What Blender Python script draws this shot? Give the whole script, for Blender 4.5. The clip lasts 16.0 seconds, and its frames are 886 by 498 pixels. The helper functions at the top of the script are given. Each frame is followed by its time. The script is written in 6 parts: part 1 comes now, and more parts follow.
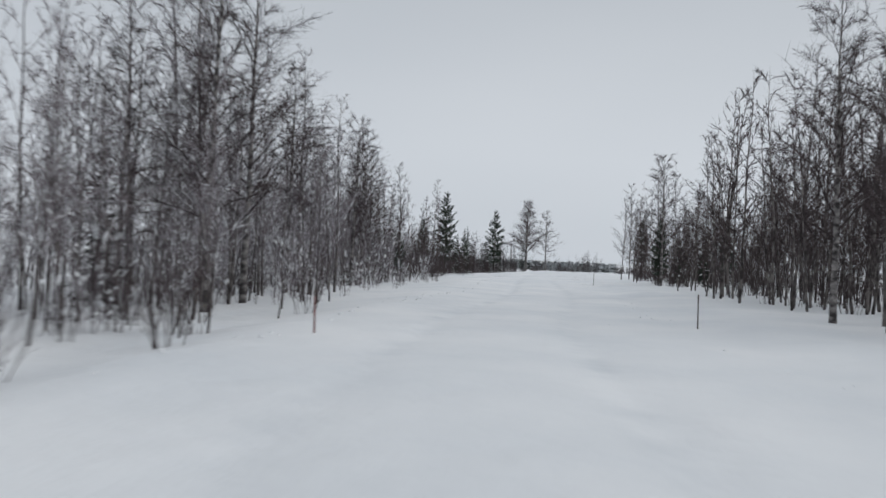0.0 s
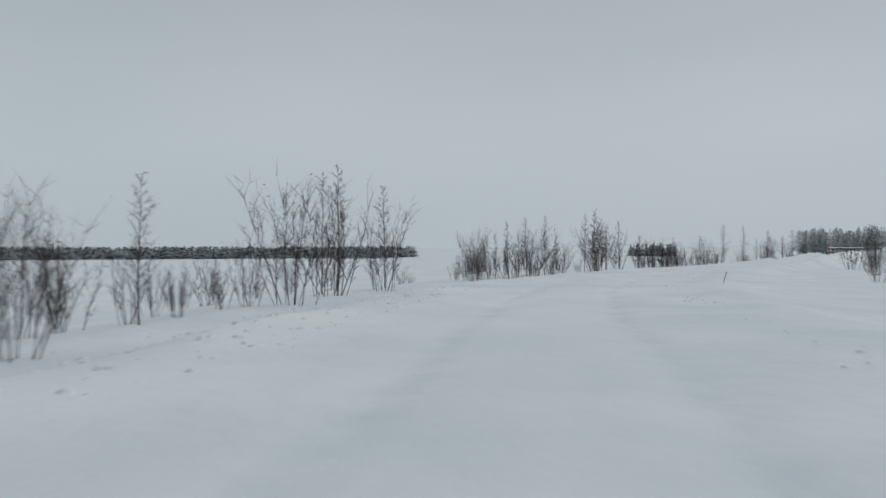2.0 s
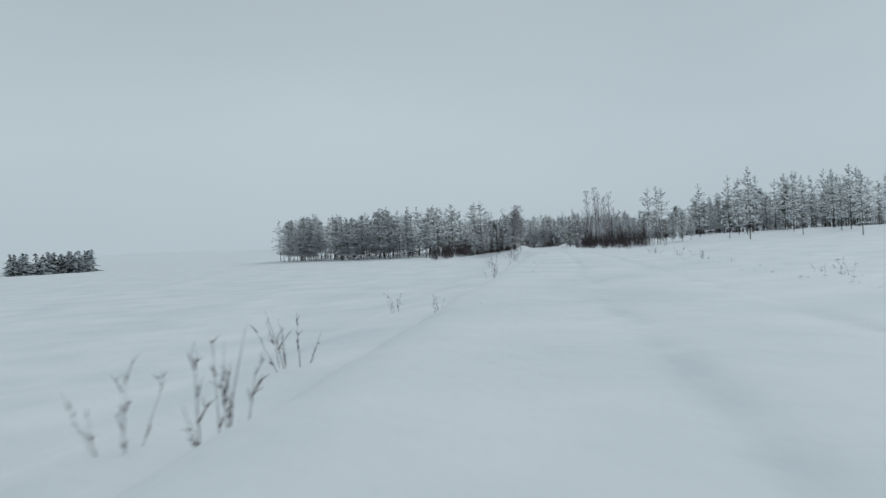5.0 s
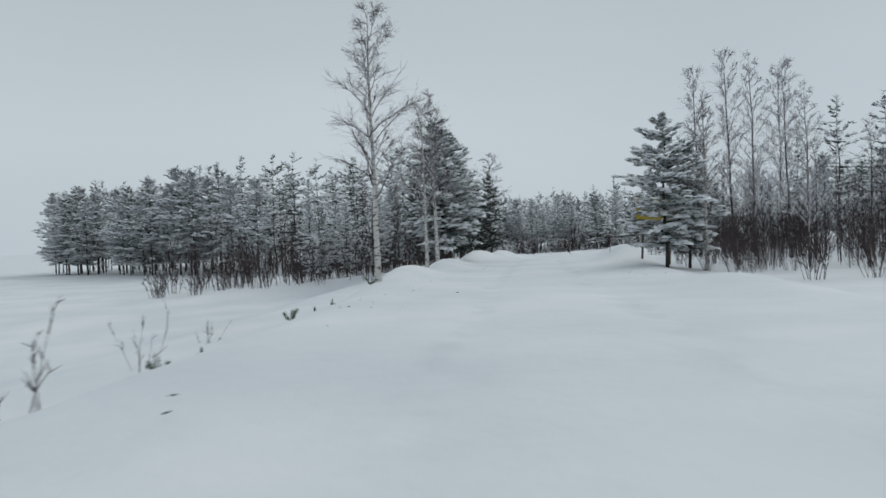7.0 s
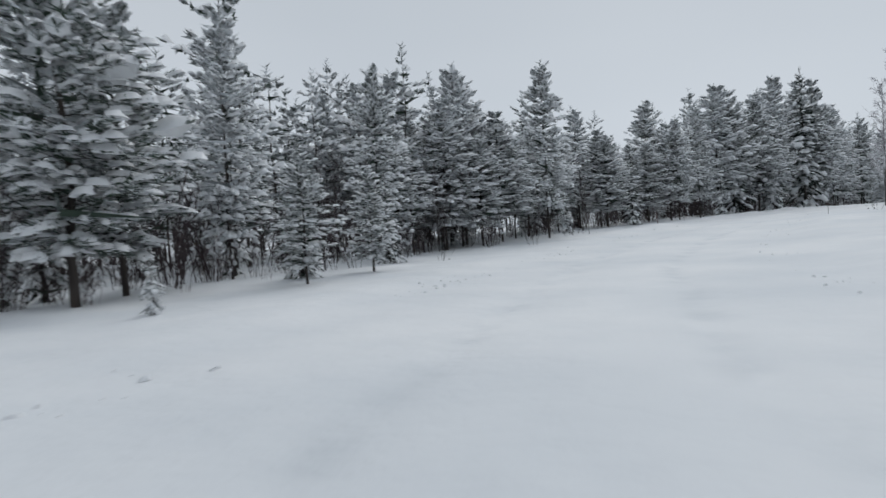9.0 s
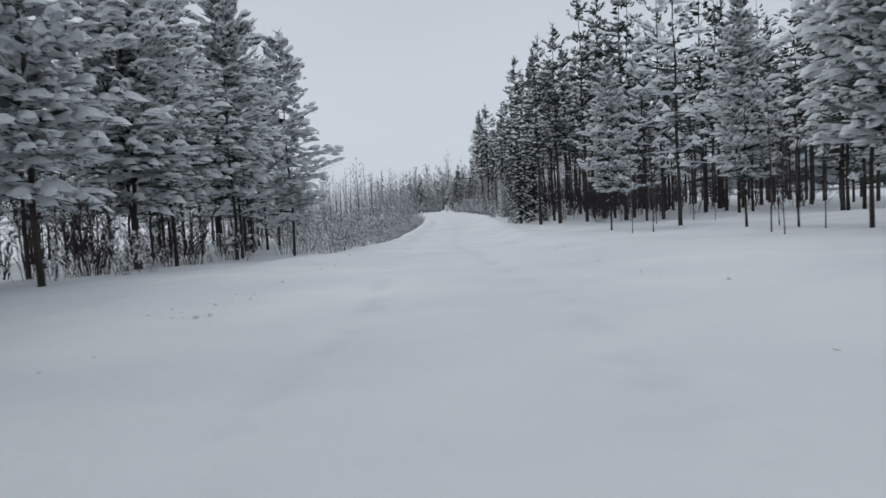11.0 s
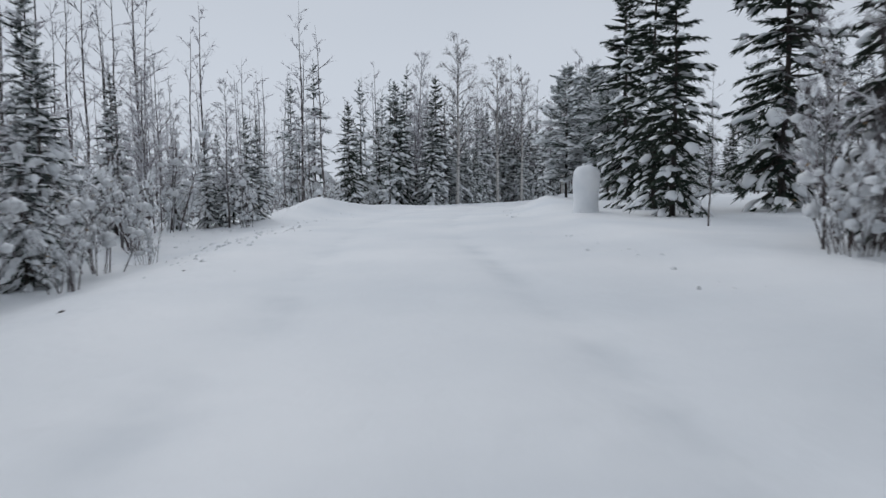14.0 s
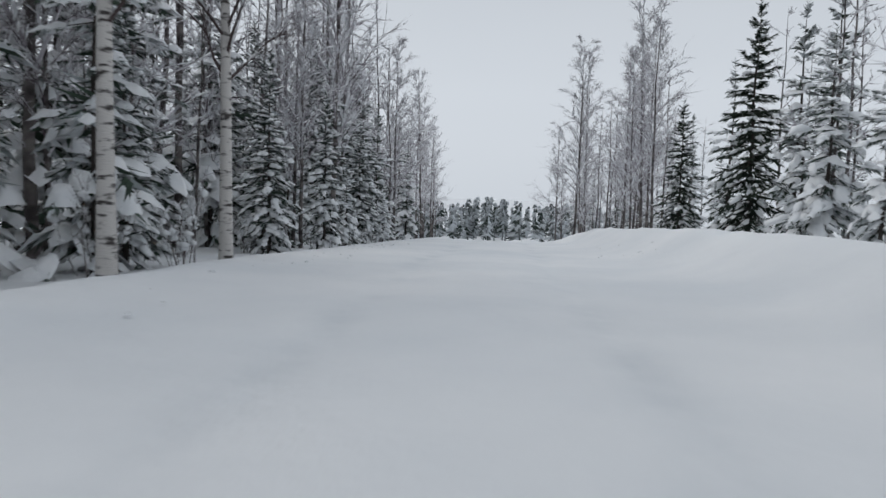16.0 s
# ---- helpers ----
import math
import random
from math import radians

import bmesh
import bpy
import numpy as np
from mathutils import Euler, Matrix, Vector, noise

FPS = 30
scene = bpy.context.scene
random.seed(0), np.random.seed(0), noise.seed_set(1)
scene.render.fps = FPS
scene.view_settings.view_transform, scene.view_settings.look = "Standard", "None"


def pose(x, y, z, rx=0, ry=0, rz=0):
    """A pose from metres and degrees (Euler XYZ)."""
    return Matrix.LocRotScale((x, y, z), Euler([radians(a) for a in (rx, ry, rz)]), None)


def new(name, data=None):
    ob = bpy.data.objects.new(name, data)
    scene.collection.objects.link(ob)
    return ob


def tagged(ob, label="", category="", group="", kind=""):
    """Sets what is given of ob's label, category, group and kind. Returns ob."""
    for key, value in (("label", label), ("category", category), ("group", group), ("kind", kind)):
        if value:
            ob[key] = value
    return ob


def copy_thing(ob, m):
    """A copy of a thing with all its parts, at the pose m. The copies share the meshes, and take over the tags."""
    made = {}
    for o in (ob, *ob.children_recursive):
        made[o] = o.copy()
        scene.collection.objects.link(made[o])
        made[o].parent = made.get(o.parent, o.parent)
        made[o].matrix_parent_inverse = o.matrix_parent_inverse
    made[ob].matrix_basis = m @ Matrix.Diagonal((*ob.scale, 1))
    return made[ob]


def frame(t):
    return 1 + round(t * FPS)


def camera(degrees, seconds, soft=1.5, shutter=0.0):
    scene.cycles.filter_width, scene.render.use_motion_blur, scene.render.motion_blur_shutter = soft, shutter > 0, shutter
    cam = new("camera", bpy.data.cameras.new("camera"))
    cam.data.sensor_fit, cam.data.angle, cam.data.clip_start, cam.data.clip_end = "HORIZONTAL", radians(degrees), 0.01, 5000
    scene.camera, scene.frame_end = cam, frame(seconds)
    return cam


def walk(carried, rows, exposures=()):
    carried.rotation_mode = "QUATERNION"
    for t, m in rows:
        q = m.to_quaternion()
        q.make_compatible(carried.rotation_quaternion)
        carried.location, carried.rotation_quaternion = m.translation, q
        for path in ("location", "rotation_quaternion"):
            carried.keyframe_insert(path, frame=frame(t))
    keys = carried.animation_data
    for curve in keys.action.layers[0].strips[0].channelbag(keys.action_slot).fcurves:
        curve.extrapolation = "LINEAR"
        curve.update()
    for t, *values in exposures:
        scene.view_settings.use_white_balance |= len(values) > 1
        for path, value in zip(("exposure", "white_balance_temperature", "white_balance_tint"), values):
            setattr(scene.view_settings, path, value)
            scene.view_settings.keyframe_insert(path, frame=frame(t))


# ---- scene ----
cam = camera(65.0, 16.0, 1.5, 0.05)


def turned(x, y, z, yaw, pitch, roll):
    """The camera at a place, by its heading, tilt and lean."""
    return pose(x, y, z) @ pose(0, 0, 0, 90 + pitch, 0, yaw) @ pose(0, 0, 0, 0, 0, roll)


PATH = [
    (0, turned(0.00, 0.00, 0.593, 17.69, 1.12, 2.58)),
    (0.3, turned(-1.64, 10.76, 0.587, 15.41, 1.05, 2.41)),
    (0.5, turned(-3.09, 17.98, 0.536, 14.06, 0.54, 1.96)),
    (0.7, turned(-4.31, 25.26, 0.480, 13.15, 1.12, 1.61)),
    (1, turned(-6.25, 35.95, 0.623, 11.14, 0.72, 0.61)),
    (1.1, turned(-6.86, 39.47, 0.680, 10.18, 0.78, 0.15)),
    (1.5, turned(-7.43, 53.26, 0.848, 6.46, 0.72, -0.07)),
    (1.6, turned(-7.26, 56.61, 0.866, 5.53, 0.67, -0.22)),
    (2, turned(-6.18, 69.61, 0.859, 0.99, 0.35, -0.30)),
    (2.2, turned(-5.42, 76.31, 0.799, -2.74, 0.91, -1.64)),
    (2.5, turned(-3.04, 86.30, 0.727, -12.90, 0.11, -1.23)),
    (2.7, turned(-0.44, 92.28, 0.668, -19.34, -0.40, -1.13)),
    (3, turned(4.81, 100.54, 0.716, -28.67, -0.45, -2.24)),
    (3.2, turned(8.84, 106.09, 0.771, -32.15, -0.73, -2.86)),
    (3.5, turned(15.49, 115.11, 0.907, -33.80, -0.83, -1.87)),
    (3.8, turned(22.28, 124.01, 1.045, -34.40, -0.53, -2.69)),
    (4, turned(26.13, 129.97, 1.128, -34.92, -0.25, -2.38)),
    (6.5, turned(85.08, 193.68, 0.915, -31.78, -0.23, -2.99)),
    (6.7, turned(88.49, 198.21, 0.864, -32.01, -0.19, -2.40)),
    (7, turned(93.39, 204.72, 0.788, -32.46, -0.24, -2.31)),
    (7.4, turned(100.61, 213.27, 0.755, -33.81, -0.32, -0.88)),
    (7.5, turned(102.39, 215.44, 0.752, -34.07, -0.07, -1.30)),
    (7.8, turned(107.82, 221.78, 0.750, -35.95, 0.04, -1.56)),
    (8, turned(111.46, 225.85, 0.740, -37.65, 0.05, -0.94)),
    (8.2, turned(115.17, 229.69, 0.684, -39.50, 0.37, -0.71)),
    (8.5, turned(121.08, 234.80, 0.537, -45.47, 2.26, -3.17)),
    (9, turned(132.32, 240.87, 0.572, -60.85, -1.20, -3.58)),
    (9.5, turned(145.26, 243.77, 0.601, -75.12, -1.20, -3.57)),
    (10, turned(158.53, 243.67, 0.960, -90.50, -2.04, -3.48)),
    (10.5, turned(171.50, 240.78, 1.330, -101.00, -2.89, -3.39)),
    (11, turned(184.47, 237.43, 1.380, -104.80, -3.74, -3.31)),
    (11.5, turned(197.25, 234.12, 1.040, -105.50, -4.59, -3.22)),
    (12, turned(210.03, 230.82, 0.648, -106.00, -5.44, -3.13)),
    (12.5, turned(222.67, 226.65, 0.675, -106.05, -5.06, -2.46)),
    (13, turned(235.50, 223.51, 0.677, -105.84, -5.30, -2.76)),
    (13.2, turned(240.55, 222.35, 0.683, -105.19, -5.09, -1.96)),
    (13.5, turned(248.16, 220.68, 0.721, -103.73, -4.71, -0.54)),
    (14, turned(261.29, 218.42, 0.751, -102.25, -4.92, -0.54)),
    (14.2, turned(266.43, 217.41, 0.709, -101.89, -5.46, -0.42)),
    (14.5, turned(274.21, 216.21, 0.785, -103.76, -5.55, 0.45)),
    (14.8, turned(281.74, 213.80, 0.805, -107.82, -5.63, 0.07)),
    (15, turned(286.45, 211.51, 0.756, -112.05, -6.35, 1.40)),
    (15.2, turned(290.84, 208.80, 0.688, -117.71, -6.73, 3.18)),
    (15.5, turned(297.02, 203.94, 0.682, -123.23, -5.22, 1.62)),
    (15.6, turned(298.92, 202.20, 0.696, -124.65, -5.01, 1.67)),
    (16, turned(306.51, 195.54, 0.786, -127.03, -4.10, 1.63)),
]
EXPOSURES = [(0, 0.14, 6400, 9), (0.6, 0.0, 6400, 9), (1.6, -0.15, 6350, 8), (2.6, -0.21, 5900, 0), (3.2, -0.18, 5800, 0), (4.2, -0.1, 6050, 1), (6.4, -0.06, 5850, 1), (7.2, 0.02, 6250, 5), (8.0, 0.05, 6250, 7), (9.0, 0.10, 6250, 8), (9.6, 0.14, 6300, 9), (12.0, 0.08, 6100, 9), (14.0, 0.08, 6150, 10), (15.0, 0.16, 6300, 9), (16.0, 0.2, 6350, 9)]
walk(cam, PATH, EXPOSURES)


# ---- light: a white overcast winter sky, a weak wide sun behind the cloud ----
world = bpy.data.worlds.new("overcast")
scene.world = world
world.use_nodes = True
wn, wl = world.node_tree.nodes, world.node_tree.links
wn.clear()
sky = wn.new("ShaderNodeTexSky")
sky.sky_type, sky.sun_disc = "NISHITA", False
sky.sun_elevation, sky.sun_rotation = radians(42), radians(80)
sky.dust_density, sky.air_density = 4.0, 1.0
grey = wn.new("ShaderNodeHueSaturation")
grey.inputs["Saturation"].default_value = 0.25
wl.new(sky.outputs[0], grey.inputs["Color"])
bg_sky = wn.new("ShaderNodeBackground")
bg_sky.inputs[1].default_value = 0.004
wl.new(grey.outputs[0], bg_sky.inputs[0])
cloud = wn.new("ShaderNodeBackground")
wtc = wn.new("ShaderNodeTexCoord")
wmap = wn.new("ShaderNodeMapping")
wmap.inputs["Scale"].default_value = (0.8, 0.8, 2.2)
wno = wn.new("ShaderNodeTexNoise")
wno.inputs["Scale"].default_value = 1.1
wno.inputs["Detail"].default_value = 3.0
wra = wn.new("ShaderNodeValToRGB")
wra.color_ramp.elements[0].position, wra.color_ramp.elements[1].position = 0.3, 0.75
wra.color_ramp.elements[0].color = (0.455, 0.485, 0.525, 1)
wra.color_ramp.elements[1].color = (0.535, 0.560, 0.595, 1)
wl.new(wtc.outputs["Generated"], wmap.inputs[0])
wl.new(wmap.outputs[0], wno.inputs["Vector"])
wl.new(wno.outputs[0], wra.inputs[0])
# the cloud is even low down and a little brighter overhead than halfway up
wsep = wn.new("ShaderNodeSeparateXYZ")
wl.new(wtc.outputs["Generated"], wsep.inputs[0])
wup = wn.new("ShaderNodeMapRange")
wup.inputs["From Min"].default_value, wup.inputs["From Max"].default_value = 0.15, 0.45
wup.inputs["To Min"].default_value, wup.inputs["To Max"].default_value = 1.02, 0.86
wl.new(wsep.outputs["Z"], wup.inputs["Value"])
wmul = wn.new("ShaderNodeVectorMath")
wmul.operation = "SCALE"
wl.new(wra.outputs[0], wmul.inputs[0])
wl.new(wup.outputs[0], wmul.inputs["Scale"])
wl.new(wmul.outputs[0], cloud.inputs[0])
cloud.inputs[1].default_value = 1.02
both = wn.new("ShaderNodeAddShader")
wout = wn.new("ShaderNodeOutputWorld")
wl.new(bg_sky.outputs[0], both.inputs[0])
wl.new(cloud.outputs[0], both.inputs[1])
wl.new(both.outputs[0], wout.inputs[0])
sun = new("sun", bpy.data.lights.new("sun", "SUN"))
sun.data.energy, sun.data.angle, sun.data.color = 0.65, radians(35), (1.0, 0.97, 0.93)
sun.matrix_basis = pose(0, 0, 60, 48, 0, 100)

# ---- materials ----
def material(name, colour, rough=0.7, colour2=None, scale=6.0, stretch=(1, 1, 1), bump=0.0, bump_scale=None, spread=(0.35, 0.65), island=0.0, specular=0.3):
    """A surface of two colours mixed by noise at two scales, with a fine relief."""
    m = bpy.data.materials.new(name)
    m.use_nodes = True
    n, l = m.node_tree.nodes, m.node_tree.links
    p = n["Principled BSDF"]
    p.inputs["Roughness"].default_value = rough
    p.inputs["Specular IOR Level"].default_value = specular
    tc = n.new("ShaderNodeTexCoord")
    mp = n.new("ShaderNodeMapping")
    mp.inputs["Scale"].default_value = stretch
    l.new(tc.outputs["Object"], mp.inputs[0])
    big = n.new("ShaderNodeTexNoise")
    big.inputs["Scale"].default_value, big.inputs["Detail"].default_value = scale, 5.0
    l.new(mp.outputs[0], big.inputs["Vector"])
    ramp = n.new("ShaderNodeValToRGB")
    ramp.color_ramp.elements[0].position, ramp.color_ramp.elements[1].position = spread
    ramp.color_ramp.elements[0].color = (*colour, 1)
    ramp.color_ramp.elements[1].color = (*(colour2 or colour), 1)
    l.new(big.outputs[0], ramp.inputs[0])
    last = ramp.outputs[0]
    if island:
        geo = n.new("ShaderNodeNewGeometry")
        hs = n.new("ShaderNodeHueSaturation")
        mr = n.new("ShaderNodeMapRange")
        mr.inputs["To Min"].default_value, mr.inputs["To Max"].default_value = 1 - island, 1 + island
        l.new(geo.outputs["Random Per Island"], mr.inputs["Value"])
        l.new(mr.outputs[0], hs.inputs["Value"])
        l.new(last, hs.inputs["Color"])
        last = hs.outputs[0]
    l.new(last, p.inputs["Base Color"])
    if bump:
        fine = n.new("ShaderNodeTexNoise")
        fine.inputs["Scale"].default_value, fine.inputs["Detail"].default_value = bump_scale or scale * 4, 4.0
        l.new(mp.outputs[0], fine.inputs["Vector"])
        b = n.new("ShaderNodeBump")
        b.inputs["Strength"].default_value, b.inputs["Distance"].default_value = bump, 0.03
        l.new(fine.outputs[0], b.inputs["Height"])
        l.new(b.outputs[0], p.inputs["Normal"])
    return m


def snow_ground():
    """Trodden and driven snow: bluish white with a faint grain, drifts and a few specks of bark and needles."""
    m = material("snow_ground", (0.76, 0.785, 0.81), 0.65, (0.90, 0.905, 0.91), 0.45, bump=0.4, bump_scale=5.5, spread=(0.3, 0.7), specular=0.2)
    n, l = m.node_tree.nodes, m.node_tree.links
    p = n["Principled BSDF"]
    base = p.inputs["Base Color"].links[0].from_socket
    tc = n["Texture Coordinate"]
    vor = n.new("ShaderNodeTexVoronoi")
    vor.inputs["Scale"].default_value = 1.3
    l.new(tc.outputs["Object"], vor.inputs["Vector"])
    patch = n.new("ShaderNodeTexNoise")
    patch.inputs["Scale"].default_value = 0.22
    l.new(tc.outputs["Object"], patch.inputs["Vector"])
    size = n.new("ShaderNodeMapRange")
    size.inputs["From Min"].default_value, size.inputs["From Max"].default_value = 0.5, 0.75
    size.inputs["To Min"].default_value, size.inputs["To Max"].default_value = 0.0, 0.05
    l.new(patch.outputs[0], size.inputs["Value"])
    less = n.new("ShaderNodeMath")
    less.operation = "LESS_THAN"
    l.new(vor.outputs["Distance"], less.inputs[0])
    l.new(size.outputs[0], less.inputs[1])
    mix = n.new("ShaderNodeMix")
    mix.data_type = "RGBA"
    mix.inputs["B"].default_value = (0.25, 0.24, 0.23, 1)
    l.new(less.outputs[0], mix.inputs["Factor"])
    l.new(base, mix.inputs["A"])
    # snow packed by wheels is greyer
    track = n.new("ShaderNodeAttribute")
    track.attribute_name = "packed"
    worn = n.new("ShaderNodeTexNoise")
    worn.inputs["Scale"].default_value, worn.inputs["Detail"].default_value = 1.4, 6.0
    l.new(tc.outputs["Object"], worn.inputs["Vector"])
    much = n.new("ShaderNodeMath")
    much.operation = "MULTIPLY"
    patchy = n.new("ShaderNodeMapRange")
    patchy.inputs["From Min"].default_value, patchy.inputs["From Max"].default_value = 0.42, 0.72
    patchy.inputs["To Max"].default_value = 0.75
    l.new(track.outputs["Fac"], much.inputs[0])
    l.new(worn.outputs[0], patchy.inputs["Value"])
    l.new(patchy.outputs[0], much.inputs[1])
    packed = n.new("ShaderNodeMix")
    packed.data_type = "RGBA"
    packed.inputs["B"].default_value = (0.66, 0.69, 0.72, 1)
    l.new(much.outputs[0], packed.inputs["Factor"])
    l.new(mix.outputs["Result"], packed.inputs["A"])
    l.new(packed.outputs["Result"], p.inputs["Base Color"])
    # wind ripples and old crumbled lumps under the fresh snow
    lump = n.new("ShaderNodeTexNoise")
    lump.inputs["Scale"].default_value, lump.inputs["Detail"].default_value = 0.9, 5.0
    l.new(tc.outputs["Object"], lump.inputs["Vector"])
    wide = n.new("ShaderNodeBump")
    wide.inputs["Strength"].default_value, wide.inputs["Distance"].default_value = 0.6, 0.13
    l.new(lump.outputs[0], wide.inputs["Height"])
    fine = p.inputs["Normal"].links[0].from_node
    l.new(wide.outputs[0], fine.inputs["Normal"])
    return m


SNOW_GROUND = snow_ground()
SNOW = material("snow", (0.80, 0.82, 0.84), 0.6, (0.89, 0.895, 0.90), 3.0, bump=0.3, bump_scale=14, specular=0.2)
NEEDLE = material("needles", (0.030, 0.046, 0.030), 0.75, (0.065, 0.080, 0.050), 2.0, island=0.35, specular=0.2)
NEEDLE_DARK = material("needles_dark", (0.018, 0.030, 0.022), 0.75, (0.045, 0.060, 0.042), 2.0, island=0.35, specular=0.2)


def dusted(name, bare, white, share, soft=0.25):
    """Needles or twigs of which a share, one by one, carry rime."""
    m = material(name, bare, 0.78, tuple(c * 1.9 for c in bare), 2.5, specular=0.15)
    n, l = m.node_tree.nodes, m.node_tree.links
    p = n["Principled BSDF"]
    base = p.inputs["Base Color"].links[0].from_socket
    geo = n.new("ShaderNodeNewGeometry")
    ramp = n.new("ShaderNodeMapRange")
    ramp.inputs["From Min"].default_value, ramp.inputs["From Max"].default_value = 1 - share - soft, 1 - share + soft
    l.new(geo.outputs["Random Per Island"], ramp.inputs["Value"])
    mix = n.new("ShaderNodeMix")
    mix.data_type = "RGBA"
    mix.inputs["B"].default_value = (*white, 1)
    l.new(ramp.outputs[0], mix.inputs["Factor"])
    l.new(base, mix.inputs["A"])
    l.new(mix.outputs["Result"], p.inputs["Base Color"])
    return m


# rime on the needles, its pale share raised to imitate haze on farther trees
NEEDLE_RIME_HAZE = dusted("needles_rimed_hazed", (0.036, 0.047, 0.040), (0.68, 0.71, 0.74), 0.56, 0.28)
NEEDLE_GREEN = material("needles_fresh", (0.045, 0.075, 0.032), 0.7, (0.095, 0.135, 0.060), 6.0, island=0.35, specular=0.2)
NEEDLE_MIX = dusted("needles_dusted", (0.034, 0.048, 0.036), (0.62, 0.65, 0.67), 0.30, 0.22)
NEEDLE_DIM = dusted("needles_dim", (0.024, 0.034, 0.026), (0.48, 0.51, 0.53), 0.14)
TWIG = material("twig", (0.042, 0.031, 0.033), 0.8, (0.085, 0.065, 0.066), 3.0, island=0.3)
TWIG_MIX = dusted("twig_dusted", (0.062, 0.047, 0.046), (0.60, 0.61, 0.63), 0.18)
TWIG_RIME = dusted("twig_rimed", (0.088, 0.068, 0.078), (0.70, 0.685, 0.72), 0.52)
TWIG_HOAR = dusted("twig_hoary", (0.085, 0.066, 0.070), (0.58, 0.57, 0.60), 0.30, 0.3)
CONE = material("alder_cone", (0.030, 0.022, 0.018), 0.8, (0.07, 0.05, 0.04), 8.0)
BARK = material("pine_bark", (0.036, 0.031, 0.029), 0.85, (0.078, 0.064, 0.056), 5.0, (1, 1, 0.25), 0.6)
BIRCH = material("birch_bark", (0.06, 0.053, 0.05), 0.7, (0.58, 0.555, 0.53), 5.5, (1, 1, 3.6), 0.4, spread=(0.36, 0.46))
BIRCH_GREY = material("birch_bark_grey", (0.045, 0.040, 0.040), 0.75, (0.30, 0.28, 0.27), 5.0, (1, 1, 1.6), 0.5, spread=(0.42, 0.62))
BIRCH_DARK = material("birch_bark_dark", (0.045, 0.038, 0.038), 0.75, (0.20, 0.18, 0.17), 3.0, (1, 1, 1.6), 0.4, spread=(0.42, 0.62))
TIMBER = material("timber", (0.075, 0.062, 0.052), 0.8, (0.17, 0.145, 0.12), 4.0, (0.3, 3, 3), 0.5)
ORANGE = material("orange_paint", (0.62, 0.25, 0.03), 0.5, (0.55, 0.20, 0.03), 8.0)
POST_RED = material("post_red", (0.20, 0.045, 0.040), 0.6, (0.12, 0.05, 0.045), 9.0)
POST_DARK = material("post_dark", (0.06, 0.045, 0.04), 0.7, (0.11, 0.08, 0.07), 9.0)
YELLOW = material("sign_yellow", (0.50, 0.38, 0.05), 0.5, (0.40, 0.30, 0.06), 5.0)
BLACK = material("black_paint", (0.02, 0.02, 0.02), 0.5, (0.035, 0.033, 0.03), 9.0)
SIGN_BACK = material("sign_back", (0.030, 0.042, 0.040), 0.5, (0.055, 0.068, 0.064), 6.0)
STEEL = material("galvanised", (0.16, 0.165, 0.17), 0.45, (0.24, 0.245, 0.25), 9.0)
LEAF = material("dry_leaf", (0.22, 0.14, 0.07), 0.8, (0.32, 0.24, 0.13), 4.0, island=0.4)

# ---- the road's line and the lie of the land ----
ROAD = [
    (22, -77, 0.0), (11, -38, 0.0), (0, 0, -0.04), (-3.1, 18, -0.10), (-6.2, 36, 0.0), (-7.4, 53.3, 0.22), (-6.2, 69.6, 0.23), (-3.0, 86.3, 0.10),
    (4.8, 100.5, 0.09), (15.5, 115.1, 0.28), (26.1, 130.0, 0.46), (38, 143.5, 0.52), (56, 162.5, 0.42), (72, 179.5, 0.34), (85.1, 193.7, 0.28), (102.4, 215.4, 0.12),
    (111.5, 225.9, 0.10), (121.1, 234.8, -0.10), (132.3, 240.9, -0.06), (145.3, 243.8, -0.02), (158.5, 243.7, 0.34), (165.5, 242.3, 0.58), (177.7, 239.2, 0.80), (194.2, 234.9, 0.50), (210.0, 230.9, 0.03),
    (235.5, 223.6, 0.05), (261.3, 218.4, 0.12), (274.2, 216.2, 0.17), (286.5, 211.6, 0.12), (297.1, 204.0, 0.06), (306.6, 195.6, 0.14),
]
DESCENT = [(313.7, 189.3, 0.0), (321.5, 182.4, -0.42), (336.3, 169.8, -1.5), (351.9, 156.4, -2.7), (411.7, 104.9, -6.6), (485.3, 41.4, -9.0)]


def spline(points, step=0.5):
    """An even line through the points."""
    p = np.array(points, float)
    p = np.vstack([2 * p[0] - p[1], p, 2 * p[-1] - p[-2]])
    out = []
    for i in range(1, len(p) - 2):
        a, b, c, e = p[i - 1:i + 3]
        k = int(max(4, np.linalg.norm((c - b)[:2]) / 0.25))
        u = np.linspace(0, 1, k, endpoint=False)[:, None]
        out.append(0.5 * (2 * b + (c - a) * u + (2 * a - 5 * b + 4 * c - e) * u ** 2 + (3 * b - a - 3 * c + e) * u ** 3))
    q = np.vstack(out + [p[-2:-1]])
    s = np.r_[0, np.cumsum(np.hypot(*np.diff(q[:, :2], axis=0).T))]
    t = np.arange(0, s[-1], step)
    return np.stack([np.interp(t, s, q[:, k]) for k in range(3)], 1), t


LINE, LINE_S = spline(ROAD + DESCENT)
START = int(np.argmin(np.hypot(LINE[:, 0], LINE[:, 1])))
LINE_S = LINE_S - LINE_S[START]
TANGENT = np.gradient(LINE[:, :2], axis=0)
TANGENT /= np.linalg.norm(TANGENT, axis=1)[:, None]


